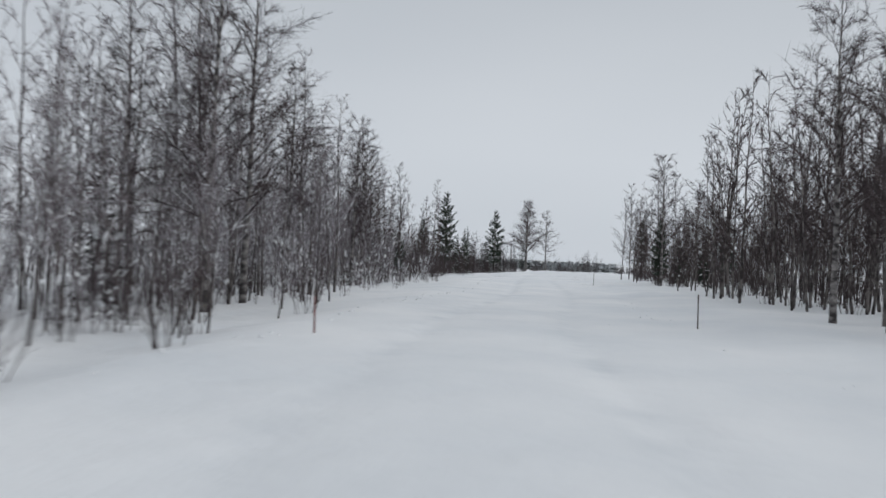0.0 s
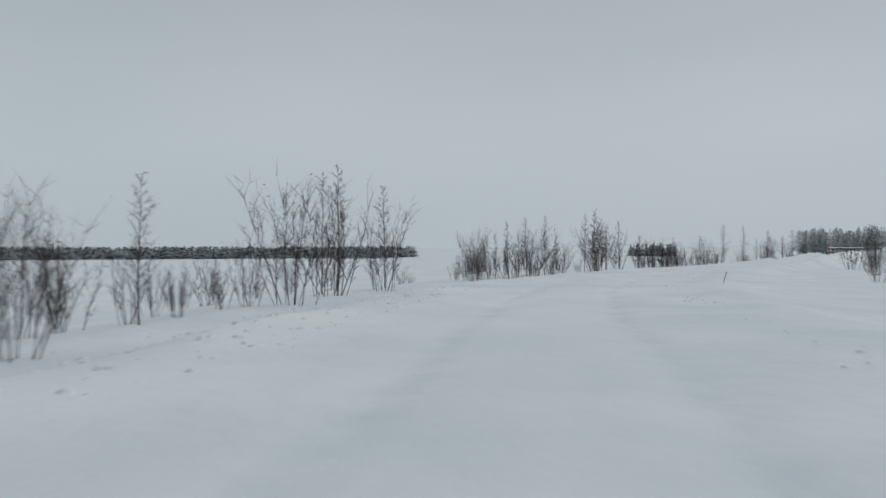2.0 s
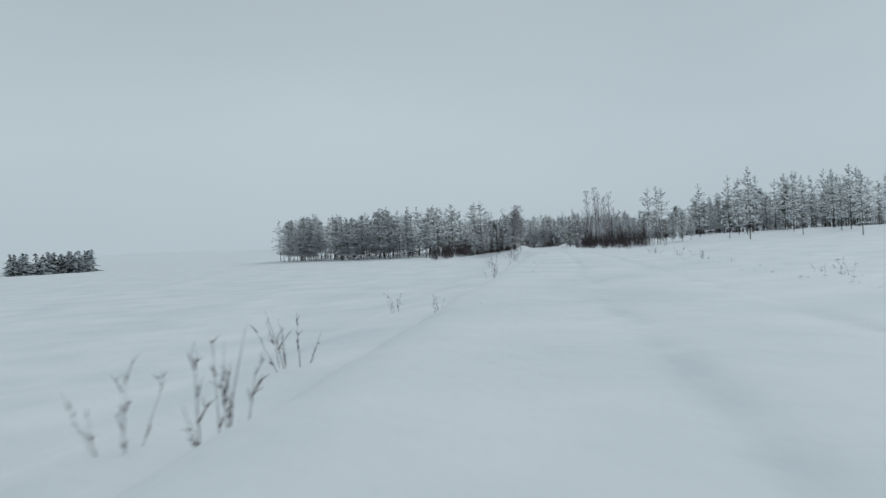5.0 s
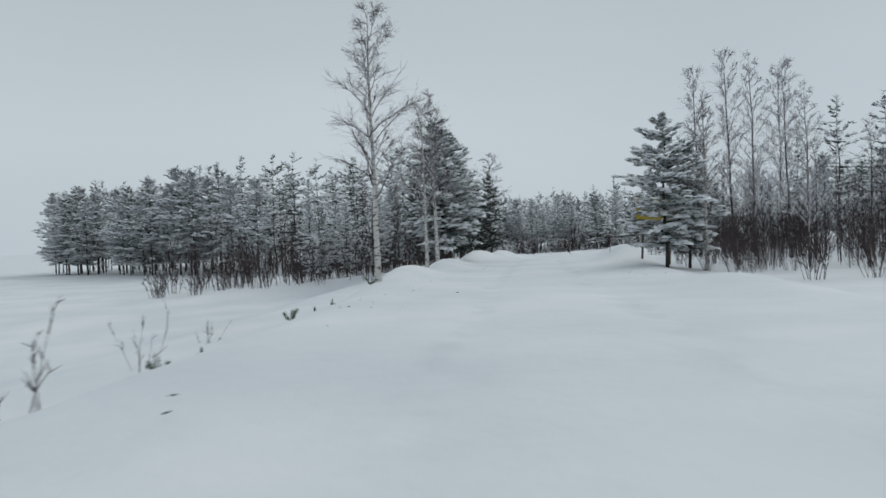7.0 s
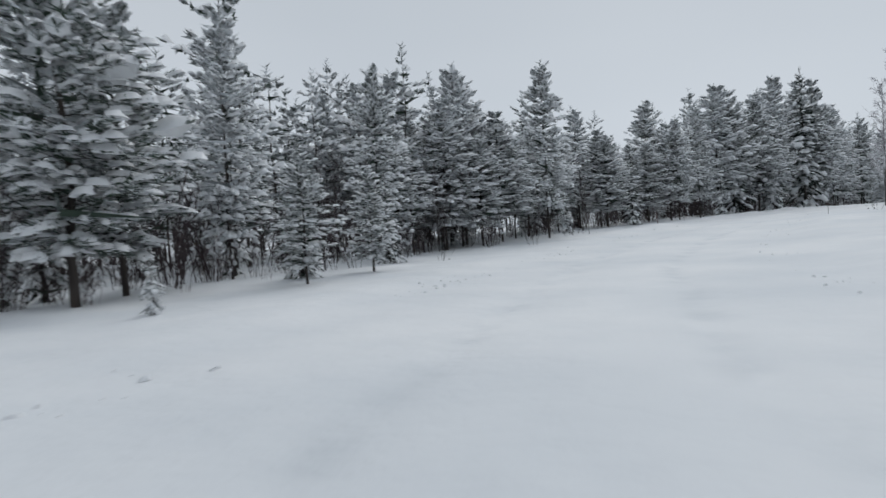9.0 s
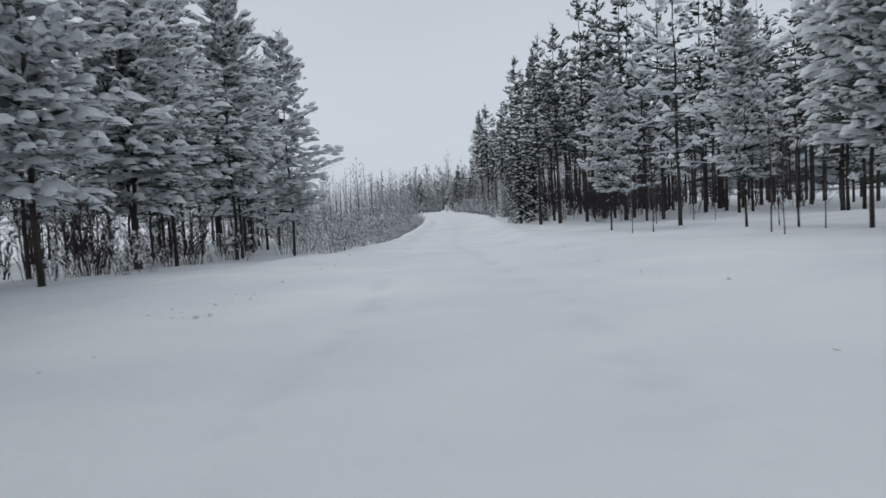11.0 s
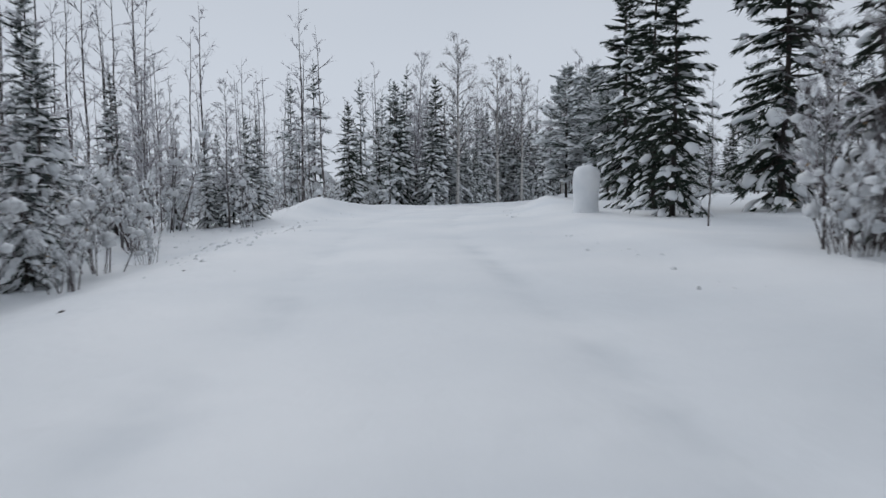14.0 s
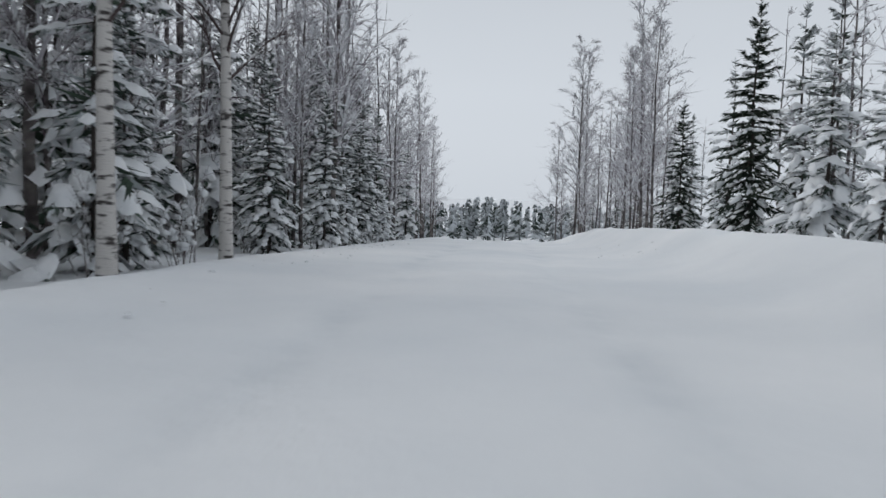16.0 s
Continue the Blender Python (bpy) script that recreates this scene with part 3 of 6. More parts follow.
def birch(seed, height=5.0, limbs=24, twigs=10, stem=0.05, start=0.22, spread=0.26, bark=None, twig=None, snow=0.0, fine=2, droop=-0.15, sides=6, lean=0.03, name="birch_tree", label="", leaves=0, fork=0, width=0.0045, rise=(0.45, 1.05), limb_segs=4, capn=5, fruit=None, leaf_size=(0.02, 0.045)):
    """A bare birch: a tapering stem, limbs that climb and then hang, and fine twigs."""
    rng = random.Random(seed)
    root = new(name)
    trunk, crown = Shape(), Shape()
    pts = [V(0, 0, -0.25)]
    x = y = 0.0
    n = 9
    for i in range(1, n + 1):
        x += rng.uniform(-1, 1) * lean * height / n
        y += rng.uniform(-1, 1) * lean * height / n
        pts.append(V(x, y, height * i / n))
    radii = [stem * (1.25 if i == 0 else (1 - i / n) ** 0.8 + 0.05) for i in range(n + 1)]
    trunk.tube(pts, radii, sides)
    for k in range(limbs):
        t = start + (1 - start) * (k + rng.random()) / limbs * 0.97
        p, _ = on_line(pts, 0.1 + 0.9 * t)
        a = k * 2.4 + rng.uniform(-0.5, 0.5)
        length = height * spread * (1.12 - t) ** 0.75 * rng.uniform(0.6, 1.3)
        line = limb_line(p, heading(a, rng.uniform(*rise)), length, droop, rng, limb_segs, 0.24)
        r = stem * 0.30 * (1.1 - t) + 0.004
        lines = [(line, length, r)]
        for _ in range(fork):
            q, d = on_line(line, rng.uniform(0.25, 0.7))
            l2 = length * rng.uniform(0.35, 0.6)
            lines.append((limb_line(q, (d + V(rng.uniform(-1, 1), rng.uniform(-1, 1), rng.uniform(-0.3, 0.7)) * 0.7).normalized(), l2, droop, rng, limb_segs, 0.25), l2, r * 0.5))
        for line, length, r in lines:
            crown.tube(line, [r * (1 - 0.9 * i / limb_segs) for i in range(limb_segs + 1)], 3)
            for j in range(twigs):
                q, dirn = on_line(line, rng.uniform(0.15, 1.0))
                d2 = (dirn + V(rng.uniform(-1, 1), rng.uniform(-1, 1), rng.uniform(-0.5, 0.8)) * 0.75).normalized()
                tl = max(length * rng.uniform(0.22, 0.5), height * 0.025)
                tip = q + d2 * tl + V(0, 0, -0.12 * tl)
                crown.blade(q, tip, width, rng)
                for _ in range(fine):
                    o = q.lerp(tip, rng.uniform(0.1, 0.9))
                    crown.blade(o, o + (d2 + V(rng.uniform(-1, 1), rng.uniform(-1, 1), rng.uniform(-1.0, 0.4)) * 0.9).normalized() * tl * rng.uniform(0.4, 0.9), width * 0.75, rng)
                if snow and rng.random() < snow:
                    o = q.lerp(tip, rng.uniform(0.1, 0.6)) + V(0, 0, 0.008)
                    crown.cap(o, d2 * tl * rng.uniform(0.2, 0.5), rng.uniform(0.010, 0.028), rng.uniform(0.012, 0.03), rng, 1, capn)
                if leaves and rng.random() < leaves:
                    crown.leaf(tip, rng.uniform(*leaf_size), rng, 2)
            if snow:
                for u in (0.2, 0.45, 0.7):
                    if rng.random() < snow * 1.8:
                        o, dirn = on_line(line, u)
                        crown.cap(o + V(0, 0, r * 0.7), dirn * length * 0.16, 0.016 + r * 0.5, 0.02, rng, 1, capn)
    trunk.to("trunk", [bark or BIRCH_DARK], root)
    crown.to("crown", [twig or TWIG, SNOW, fruit or LEAF], root)
    return tagged(root, label, "birch tree")


def shrub(seed, height=1.6, stems=9, twigs=7, width=0.45, twig=None, snow=0.0, leaves=0.0, blobs=0.0, name="shrub", label="", thick=0.011, blade_w=0.0055, segs=4, fruit=None):
    """A many-stemmed bush of willow or young birch."""
    rng = random.Random(seed)
    root = new(name)
    stems_, wood_, white = Shape(), Shape(), Shape()
    for k in range(stems):
        a = rng.uniform(0, 6.28)
        off = rng.uniform(0, width * 0.5)
        h = height * rng.uniform(0.45, 1.05)
        line = limb_line(V(math.cos(a) * off, math.sin(a) * off, -0.12), heading(a, rng.uniform(1.12, 1.53)), h + 0.12, 0.25, rng, segs, 0.16)
        r = thick * rng.uniform(0.6, 1.25) * (height / 1.6) ** 0.5
        stems_.tube(line, [r * (1 - 0.85 * i / segs) for i in range(segs + 1)], 3)
        for j in range(twigs):
            q, d = on_line(line, rng.uniform(0.2, 0.98))
            tl = h * rng.uniform(0.12, 0.34)
            d2 = (d + V(rng.uniform(-1, 1), rng.uniform(-1, 1), rng.uniform(-0.3, 0.6)) * 0.7).normalized()
            tip = q + d2 * tl
            wood_.blade(q, tip, blade_w, rng)
            for _ in range(2):
                o = q.lerp(tip, rng.uniform(0.2, 0.85))
                wood_.blade(o, o + (d2 + V(rng.uniform(-1, 1), rng.uniform(-1, 1), rng.uniform(-0.5, 0.5))).normalized() * tl * 0.6, blade_w * 0.75, rng)
            if snow and rng.random() < snow:
                s = rng.uniform(0.02, 0.055)
                white.cap(q.lerp(tip, rng.uniform(0.1, 0.9)) + V(0, 0, 0.008), d2 * tl * rng.uniform(0.15, 0.4), s, s * 0.9, rng, 0, 5)
            if leaves and rng.random() < leaves:
                wood_.leaf(tip, rng.uniform(0.014, 0.03), rng, 1)
        if blobs:
            for _ in range(3):
                if rng.random() < blobs:
                    q, d = on_line(line, rng.uniform(0.3, 1.0))
                    s = rng.uniform(0.04, 0.125)
                    white.blob(q, V(s * rng.uniform(0.8, 1.4), 0, 0), s * rng.uniform(0.7, 1.1), s * rng.uniform(0.7, 1.1), rng, 0, 4)
    tagged(stems_.to("stem", [twig or TWIG], root), kind="stuff")
    tagged(wood_.to("brushwood", [twig or TWIG, fruit or LEAF], root), kind="stuff")
    cover = white.to("snow", [SNOW], root, "lumps of fresh snow on the stems")
    if cover:
        tagged(cover, kind="stuff")
    return tagged(root, label, "shrub")


def conifer(seed, height=5.0, kind="pine", whorls=16, per=5, sprays=5, blades=9, snow=0.5, needle=None, lower=0.3, width=0.2, stem=0.05, split=True, load=1.0, name="pine_tree", label="", bark=None, sides=6, fat=1.0, dead=0, segs=3, long=1.0, tongues=0.0, capn=5, reach=0.085, hang=0.0, core=0, pillows=0.0, big=0.11, lift=0.0):
    """A pine or spruce: stem, limbs in whorls, needle sprays along each limb, snow lying on them."""
    rng = random.Random(seed)
    root = new(name)
    trunk, crown, white = Shape(), Shape(), Shape()
    n = 7
    lean = 0.012 * height
    pts = [V(0, 0, -0.25)] + [V(rng.uniform(-1, 1) * lean * 0.5, rng.uniform(-1, 1) * lean * 0.5, height * i / n) for i in range(1, n + 1)]
    trunk.tube(pts, [stem * (1.2 if i == 0 else (1 - i / n) ** 0.85 + 0.03) for i in range(n + 1)], sides)
    pine = kind == "pine"
    for k in range(dead):
        p, _ = on_line(pts, rng.uniform(0.15, lower + 0.1))
        l = height * rng.uniform(0.03, 0.09)
        d = heading(rng.uniform(0, 6.28), rng.uniform(-0.3, 0.3))
        trunk.spike(p, p + d * l, stem * 0.09)
        if snow and rng.random() < snow * 0.5:
            (white if split else crown).cap(p + d * l * 0.5 + V(0, 0, 0.01), d * l * 0.4, 0.02, 0.02, rng, 0 if split else 1, 5)
    for w in range(whorls):
        t = lower + (1 - lower) * (w + rng.uniform(0, 0.8)) / whorls
        m = max(2, int(per * (1.15 - 0.5 * t) + rng.random()))
        u = (t - lower) / (1 - lower)
        for _ in range(core):
            q, _d = on_line(pts, min(0.05 + 0.95 * t, 0.999))
            a = rng.uniform(0, 6.28)
            wide = height * width * (1.02 - u) ** 0.6 * rng.uniform(0.45, 0.8)
            q = q + V(math.cos(a + 1.6), math.sin(a + 1.6), 0) * wide * rng.uniform(-0.4, 0.4)
            crown.blade(q, q + heading(a, rng.uniform(-0.2, 0.5)) * wide, height * 0.009, rng)
        for k in range(m):
            tk = min(max(t + rng.uniform(-0.6, 0.6) * (1 - lower) / whorls, lower), 0.995)
            p, _ = on_line(pts, min(0.05 + 0.95 * tk, 0.999))
            a = 6.28 * (k + rng.random() * 0.9) / m + w * 1.1
            u = (tk - lower) / (1 - lower)
            if pine:
                prof = (0.55 + 0.45 * u / 0.3 if u < 0.3 else 1.0 - 0.80 * ((u - 0.3) / 0.7) ** 1.35)
                up = lift + rng.uniform(-0.38, 0.16) + 0.55 * u * u
                bend = 0.02 + 0.35 * u
            else:
                prof = (1.02 - u) ** 0.8 + 0.07
                up = -0.30 - hang + (0.75 + hang) * u + rng.uniform(-0.15, 0.15)
                bend = -0.10 if u < 0.7 else 0.25
            length = height * width * prof * rng.uniform(0.6, 1.25)
            if rng.random() < 0.08:
                continue
            line = limb_line(p, heading(a, up), length, bend, rng, segs, 0.18)
            r = stem * 0.20 * (1.1 - t) + 0.003
            if segs > 1:
                trunk.tube(line, [r * (1 - 0.9 * i / segs) for i in range(segs + 1)], 3)
            else:
                trunk.blade(line[0], line[-1], r * 1.3, rng)
            for lo, hi in ((0.15, 0.6), (0.5, 1.0)):
                if rng.random() < tongues * 0.75:
                    target, slot = (white, 0) if split else (crown, 1)
                    u0 = rng.uniform(lo, hi - 0.22)
                    target.tongue(line, u0, rng.uniform(u0 + 0.2, hi), min(length * rng.uniform(0.06, 0.16), 0.13) * load + 0.010, min(length * rng.uniform(0.04, 0.10), 0.08) * load + 0.010, rng, slot, 2)
            for lo, hi in ((0.2, 0.62), (0.55, 1.1)):
                if rng.random() < pillows * (1.1 - 0.6 * u):
                    u0 = rng.uniform(lo, hi - 0.25)
                    target, slot = (white, 0) if split else (crown, 1)
                    wide = min(length * rng.uniform(0.12, 0.28), big * rng.uniform(0.6, 1.3))
                    target.pillow(line, u0, rng.uniform(u0 + 0.2, hi), wide, wide * rng.uniform(0.5, 0.85), rng, slot, 3, 6)
            for j in range(sprays):
                v = (0.18 + 0.82 * (j + rng.random() * 0.9) / sprays) if pine else (0.10 + 0.90 * (j + rng.random() * 0.9) / sprays)
                v = min(v, 1.0)
                q, d = on_line(line, v)
                fan = length * (0.33 if pine else 0.40 * (1.2 - 0.6 * v)) * rng.uniform(0.8, 1.2) * long
                fan = min(max(fan, height * 0.02), height * reach * long)
                across = V(-d.y, d.x, 0)
                if pine:
                    q = q + across * rng.uniform(-1, 1) * (0.35 * fan + 0.26 * length * math.sin(1.2 + 1.6 * v)) + V(0, 0, rng.uniform(-0.06, 0.10) * length)
                else:
                    q = q + across * rng.uniform(-1, 1) * 0.24 * length * (1.15 - v) + V(0, 0, rng.uniform(-0.05, 0.0) * length)
                for i in range(blades):
                    if pine:
                        dd = (d * 0.45 + across * rng.uniform(-1, 1) + V(0, 0, rng.uniform(-0.35, 0.75))).normalized()
                        o = q + d * fan * rng.uniform(-0.35, 0.35)
                        crown.blade(o, o + dd * fan * rng.uniform(0.45, 0.95), fan * 0.085 * fat, rng)
                    else:
                        dd = (d * 0.75 + across * rng.choice((-1, 1)) * rng.uniform(0.2, 1.1) + V(0, 0, rng.uniform(-0.75, 0.05))).normalized()
                        o = q + d * fan * rng.uniform(-0.3, 0.3)
                        crown.blade(o, o + dd * fan * rng.uniform(0.5, 1.05), fan * 0.095 * fat, rng)
                if rng.random() < snow:
                    s = fan * rng.uniform(0.40, 0.80) * load
                    target, slot = (white, 0) if split else (crown, 1)
                    target.cap(q + d * fan * 0.15 + V(0, 0, fan * (0.14 if pine else 0.06)), d * s * 1.1, s * rng.uniform(0.5, 0.85), s * (rng.uniform(0.45, 0.75) if pine else rng.uniform(0.3, 0.5)), rng, slot, capn)
    top = V(pts[-1].x, pts[-1].y, height * 0.95)
    for i in range(14):
        o = top + V(0, 0, height * 0.006 * i)
        crown.blade(o, o + heading(i * 2.4, rng.uniform(0.3, 1.2)) * height * 0.035, height * 0.003, rng)
    trunk.to("trunk", [bark or BARK], root)
    crown.to("needles", [needle or NEEDLE, SNOW, NEEDLE_DARK], root)
    if split:
        cover = white.to("snow", [SNOW], root, "snow lying on the boughs")
        if cover:
            tagged(cover, kind="stuff")
    return tagged(root, label, "pine tree" if pine else "spruce tree")


# ---- planting ----
class Bulk:
    """Plants past counting, joined into one object."""
    def __init__(self):
        self.co, self.loops, self.totals, self.slots, self.mats, self.n = [], [], [], [], [], 0

    def add(self, root, m):
        for c in root.children:
            me = c.data
            v = np.empty(len(me.vertices) * 3, np.float32)
            me.vertices.foreach_get("co", v)
            v = v.reshape(-1, 3) @ np.array(m.to_3x3()).T + np.array(m.translation)
            li, pt, pm = np.empty(len(me.loops), np.int32), np.empty(len(me.polygons), np.int32), np.empty(len(me.polygons), np.int32)
            me.loops.foreach_get("vertex_index", li)
            me.polygons.foreach_get("loop_total", pt)
            me.polygons.foreach_get("material_index", pm)
            where = []
            for mat in me.materials:
                if mat not in self.mats:
                    self.mats.append(mat)
                where.append(self.mats.index(mat))
            self.co.append(v.astype(np.float32))
            self.loops.append(li + self.n)
            self.totals.append(pt)
            self.slots.append(np.array(where, np.int32)[pm])
            self.n += len(v)

    def done(self, name, label, category):
        co, li, pt, sl = np.concatenate(self.co), np.concatenate(self.loops), np.concatenate(self.totals), np.concatenate(self.slots)
        me = bpy.data.meshes.new(name)
        me.vertices.add(len(co))
        me.vertices.foreach_set("co", co.ravel())
        me.loops.add(len(li))
        me.loops.foreach_set("vertex_index", li)
        me.polygons.add(len(pt))
        me.polygons.foreach_set("loop_start", np.r_[0, np.cumsum(pt)[:-1]].astype(np.int32))
        me.polygons.foreach_set("material_index", sl)
        for mat in self.mats:
            me.materials.append(mat)
        me.polygons.foreach_set("use_smooth", np.ones(len(pt), bool))
        me.update(calc_edges=True)
        return tagged(new(name, me), label, category, kind="stuff")


class Kind:
    """Look-alike variants of one plant; the first of each is the built one, the rest are copies of it."""
    def __init__(self, group, *roots):
        self.roots, self.used, self.group = list(roots), set(), group
        for r in self.roots:
            r["tall"] = max(v.co.z for c in r.children for v in c.data.vertices)
            tagged(r, group=group)

    def put(self, x, y, height, rng, z=None, squash=1.0, tilt=0.0, bulk=None):
        i = rng.randrange(len(self.roots))
        r = self.roots[i]
        k = height / r["tall"]
        w = k * squash
        m = pose(x, y, gz(x, y) if z is None else z, rng.uniform(-tilt, tilt), rng.uniform(-tilt, tilt), rng.uniform(0, 360)) @ Matrix.Diagonal((w, w, k, 1))
        if bulk is not None:
            bulk.add(r, m)
            return None
        if i in self.used:
            return copy_thing(r, m @ Matrix.Diagonal((1 / r.scale.x, 1 / r.scale.y, 1 / r.scale.z, 1)))
        self.used.add(i)
        r.matrix_basis = m
        return r

    def close(self):
        """Leave out variants that were never planted singly."""
        for i, r in enumerate(self.roots):
            if i not in self.used:
                for o in (*r.children_recursive, r):
                    bpy.data.objects.remove(o)


BIRCHES = Kind("bare birches", *[birch(10 + i, 6.0, 40, 10, 0.058, 0.14, 0.30, BIRCH_GREY, TWIG, fine=4, sides=10, fork=2, rise=(0.55, 1.2), droop=-0.35, limb_segs=3, width=0.0042, label="tall bare birch with dark grey flaking bark") for i in range(3)])
PALE_BIRCHES = Kind("pale birches", *[birch(15 + i, 7.0, 38, 10, 0.075, 0.20, 0.25, BIRCH, TWIG_MIX, 0.12, 4, sides=10, fork=2, rise=(0.65, 1.2), droop=-0.25, limb_segs=4, width=0.0045, label="tall bare birch with pale banded bark beside the road") for i in range(3)])
YOUNG = Kind("young birches", *[birch(20 + i, 5.0, 34, 10, 0.030, 0.10, 0.20, BIRCH_DARK, TWIG, fine=4, sides=4, lean=0.06, rise=(0.65, 1.25), droop=-0.10, limb_segs=2, width=0.0045, label="slender bare young birch standing in snow") for i in range(5)])
HOARY = Kind("hoary birches", *[birch(220 + i, 5.0, 34, 10, 0.030, 0.10, 0.20, BIRCH_DARK, TWIG_HOAR, 0.12, 4, sides=4, lean=0.06, rise=(0.65, 1.25), droop=-0.10, limb_segs=2, width=0.0045, capn=4, label="slender young birch with hoar on its twigs") for i in range(4)])
THICK = Kind("thicket birches", *[birch(25 + i, 5.0, 16, 8, 0.030, 0.06, 0.22, BIRCH_DARK, TWIG, fine=2, sides=3, lean=0.07, rise=(0.8, 1.3), droop=-0.05, limb_segs=1, width=0.010, label="young birch in a thicket") for i in range(5)])
HOAR_THICK = Kind("hoary thicket birches", *[birch(225 + i, 5.0, 16, 8, 0.028, 0.06, 0.22, BIRCH_DARK, TWIG_HOAR, fine=3, sides=3, lean=0.07, rise=(0.8, 1.3), droop=-0.05, limb_segs=1, width=0.0075, label="young hoary birch in a thicket") for i in range(5)])
RIMED = Kind("rimed birches", *[birch(30 + i, 6.0, 34, 10, 0.040, 0.08, 0.22, BIRCH_DARK, TWIG_RIME, 0.36, 4, sides=5, lean=0.05, rise=(0.75, 1.25), droop=-0.2, limb_segs=2, width=0.0046, capn=4, fork=1, label="bare birch with snow along its grey twigs") for i in range(4)])
THICK_RIMED = Kind("thicket rimed birches", *[birch(35 + i, 6.0, 17, 6, 0.040, 0.06, 0.18, BIRCH_DARK, TWIG_RIME, 0.40, 2, sides=3, lean=0.06, rise=(0.6, 1.2), droop=-0.25, limb_segs=1, width=0.0095, capn=4, label="rimed birch in a thicket") for i in range(4)])
SHRUBS = Kind("bare shrubs", *[shrub(40 + i, 1.8, 13, 20, 0.6, blade_w=0.0042, leaves=0.15 if i % 2 else 0.0, segs=3, thick=0.0075, label="bare many-stemmed willow shrub in the snow") for i in range(5)])
ALDERS = Kind("alder bushes", *[shrub(55 + i, 1.8, 14, 16, 0.9, blade_w=0.005, leaves=0.9, fruit=CONE, segs=4, thick=0.012, label="bare alder bush hung with dark cones and catkins") for i in range(2)])
ALDER_TREES = Kind("young alders", *[birch(57 + i, 2.2, 20, 6, 0.020, 0.12, 0.27, BIRCH_DARK, TWIG, fine=2, sides=6, lean=0.05, rise=(0.5, 1.1), droop=0.1, limb_segs=3, width=0.0028, fork=1, leaves=0.6, leaf_size=(0.010, 0.020), fruit=CONE, name="alder_tree", label="young bare alder hung with small dark cones") for i in range(3)])
SCRUB = Kind("scrub", *[shrub(45 + i, 1.8, 10, 8, 0.6, segs=1, blade_w=0.012, thick=0.009, label="scrub in a thicket") for i in range(4)])
HOAR_SCRUB = Kind("hoary scrub", *[shrub(245 + i, 1.8, 10, 8, 0.6, TWIG_HOAR, 0.35, segs=1, blade_w=0.008, thick=0.008, label="hoary scrub in a thicket") for i in range(4)])
LOW = Kind("low shrubs", *[shrub(50 + i, 0.7, 6, 4, 0.4, thick=0.007, segs=2, label="low bare shrub poking out of the snow") for i in range(3)])
SNOWY = Kind("snowy shrubs", *[shrub(60 + i, 1.8, 11, 9, 0.6, TWIG_MIX, 0.65, 0.35, 0.75, segs=2, blade_w=0.0055, label="snow-laden birch and willow bush with dry leaves", name="snowy_shrub") for i in range(5)])
WHITE_SCRUB = Kind("white scrub", *[shrub(65 + i, 1.8, 9, 6, 0.7, TWIG_MIX, 0.7, 0.2, 0.4, segs=1, blade_w=0.009, label="snowy scrub in a thicket", name="snowy_shrub") for i in range(4)])
PINES = Kind("dark pines", *[conifer(70 + i, 5.0, "pine", 20, 6, 9, 11, 0.03, NEEDLE_DARK, 0.12, 0.19, 0.055, reach=0.036, fat=1.1, segs=2, core=2, lift=0.38, label="dark green pine without snow on the needles") for i in range(2)])
FIRS = Kind("dark spruces", *[conifer(80 + i, 4.0, "spruce", 24, 6, 8, 8, 0.08, NEEDLE_DARK, 0.05, 0.17, 0.035, reach=0.045, core=2, label="dark slender spruce with hardly any snow", name="spruce_tree") for i in range(2)])
RIME_PINES = Kind("snow-dusted pines", *[conifer(90 + i, 8.0, "pine", 20, 6, 8, 7, 0.75, NEEDLE_RIME_HAZE if i % 4 else NEEDLE_MIX, 0.10 + 0.07 * (i % 3), 0.20, 0.048, split=False, reach=0.026, fat=1.4, segs=1, capn=4, load=1.4, core=3, label="pine with snow-dusted needles in the forest edge", dead=10) for i in range(4)])
# the pale needles put some distance haze into the colour, besides the rime
BACK_PINES = Kind("forest pines", *[conifer(140 + i, 8.0, "pine", 12, 4, 4, 4, 0.65, NEEDLE_RIME_HAZE if i % 3 else NEEDLE_MIX, 0.14, 0.20, 0.060, split=False, fat=1.9, reach=0.036, load=1.2, segs=1, sides=3, capn=4, core=4, label="pine in the depth of the wood") for i in range(5)])
HERO_PINES = Kind("large snowy pines", *[conifer(100 + i, 6.0, "pine", 19, 6, 12, 9, 0.58, NEEDLE_MIX, 0.10, 0.215, 0.048, reach=0.030, fat=1.0, segs=3, tongues=0.25, pillows=0.20, big=0.07, load=1.25, capn=6, core=3, label="broad pine with clumps of snow on its boughs") for i in range(3)])
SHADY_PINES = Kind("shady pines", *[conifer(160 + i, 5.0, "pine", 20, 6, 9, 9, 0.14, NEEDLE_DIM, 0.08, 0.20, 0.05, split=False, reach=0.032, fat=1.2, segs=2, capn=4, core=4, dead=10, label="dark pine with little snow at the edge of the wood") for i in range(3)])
FROST_PINES = Kind("frosted pines", *[conifer(105 + i, 8.0, "pine", 22, 6, 11, 8, 0.78, NEEDLE_MIX if i else NEEDLE_RIME_HAZE, 0.13 + 0.05 * (i % 2), 0.20, 0.044, reach=0.022, fat=1.05, segs=2, capn=6, load=1.4, pillows=0.16, big=0.10, core=5, dead=10, label="tall pine with frosted needles and snow on its boughs") for i in range(3)])
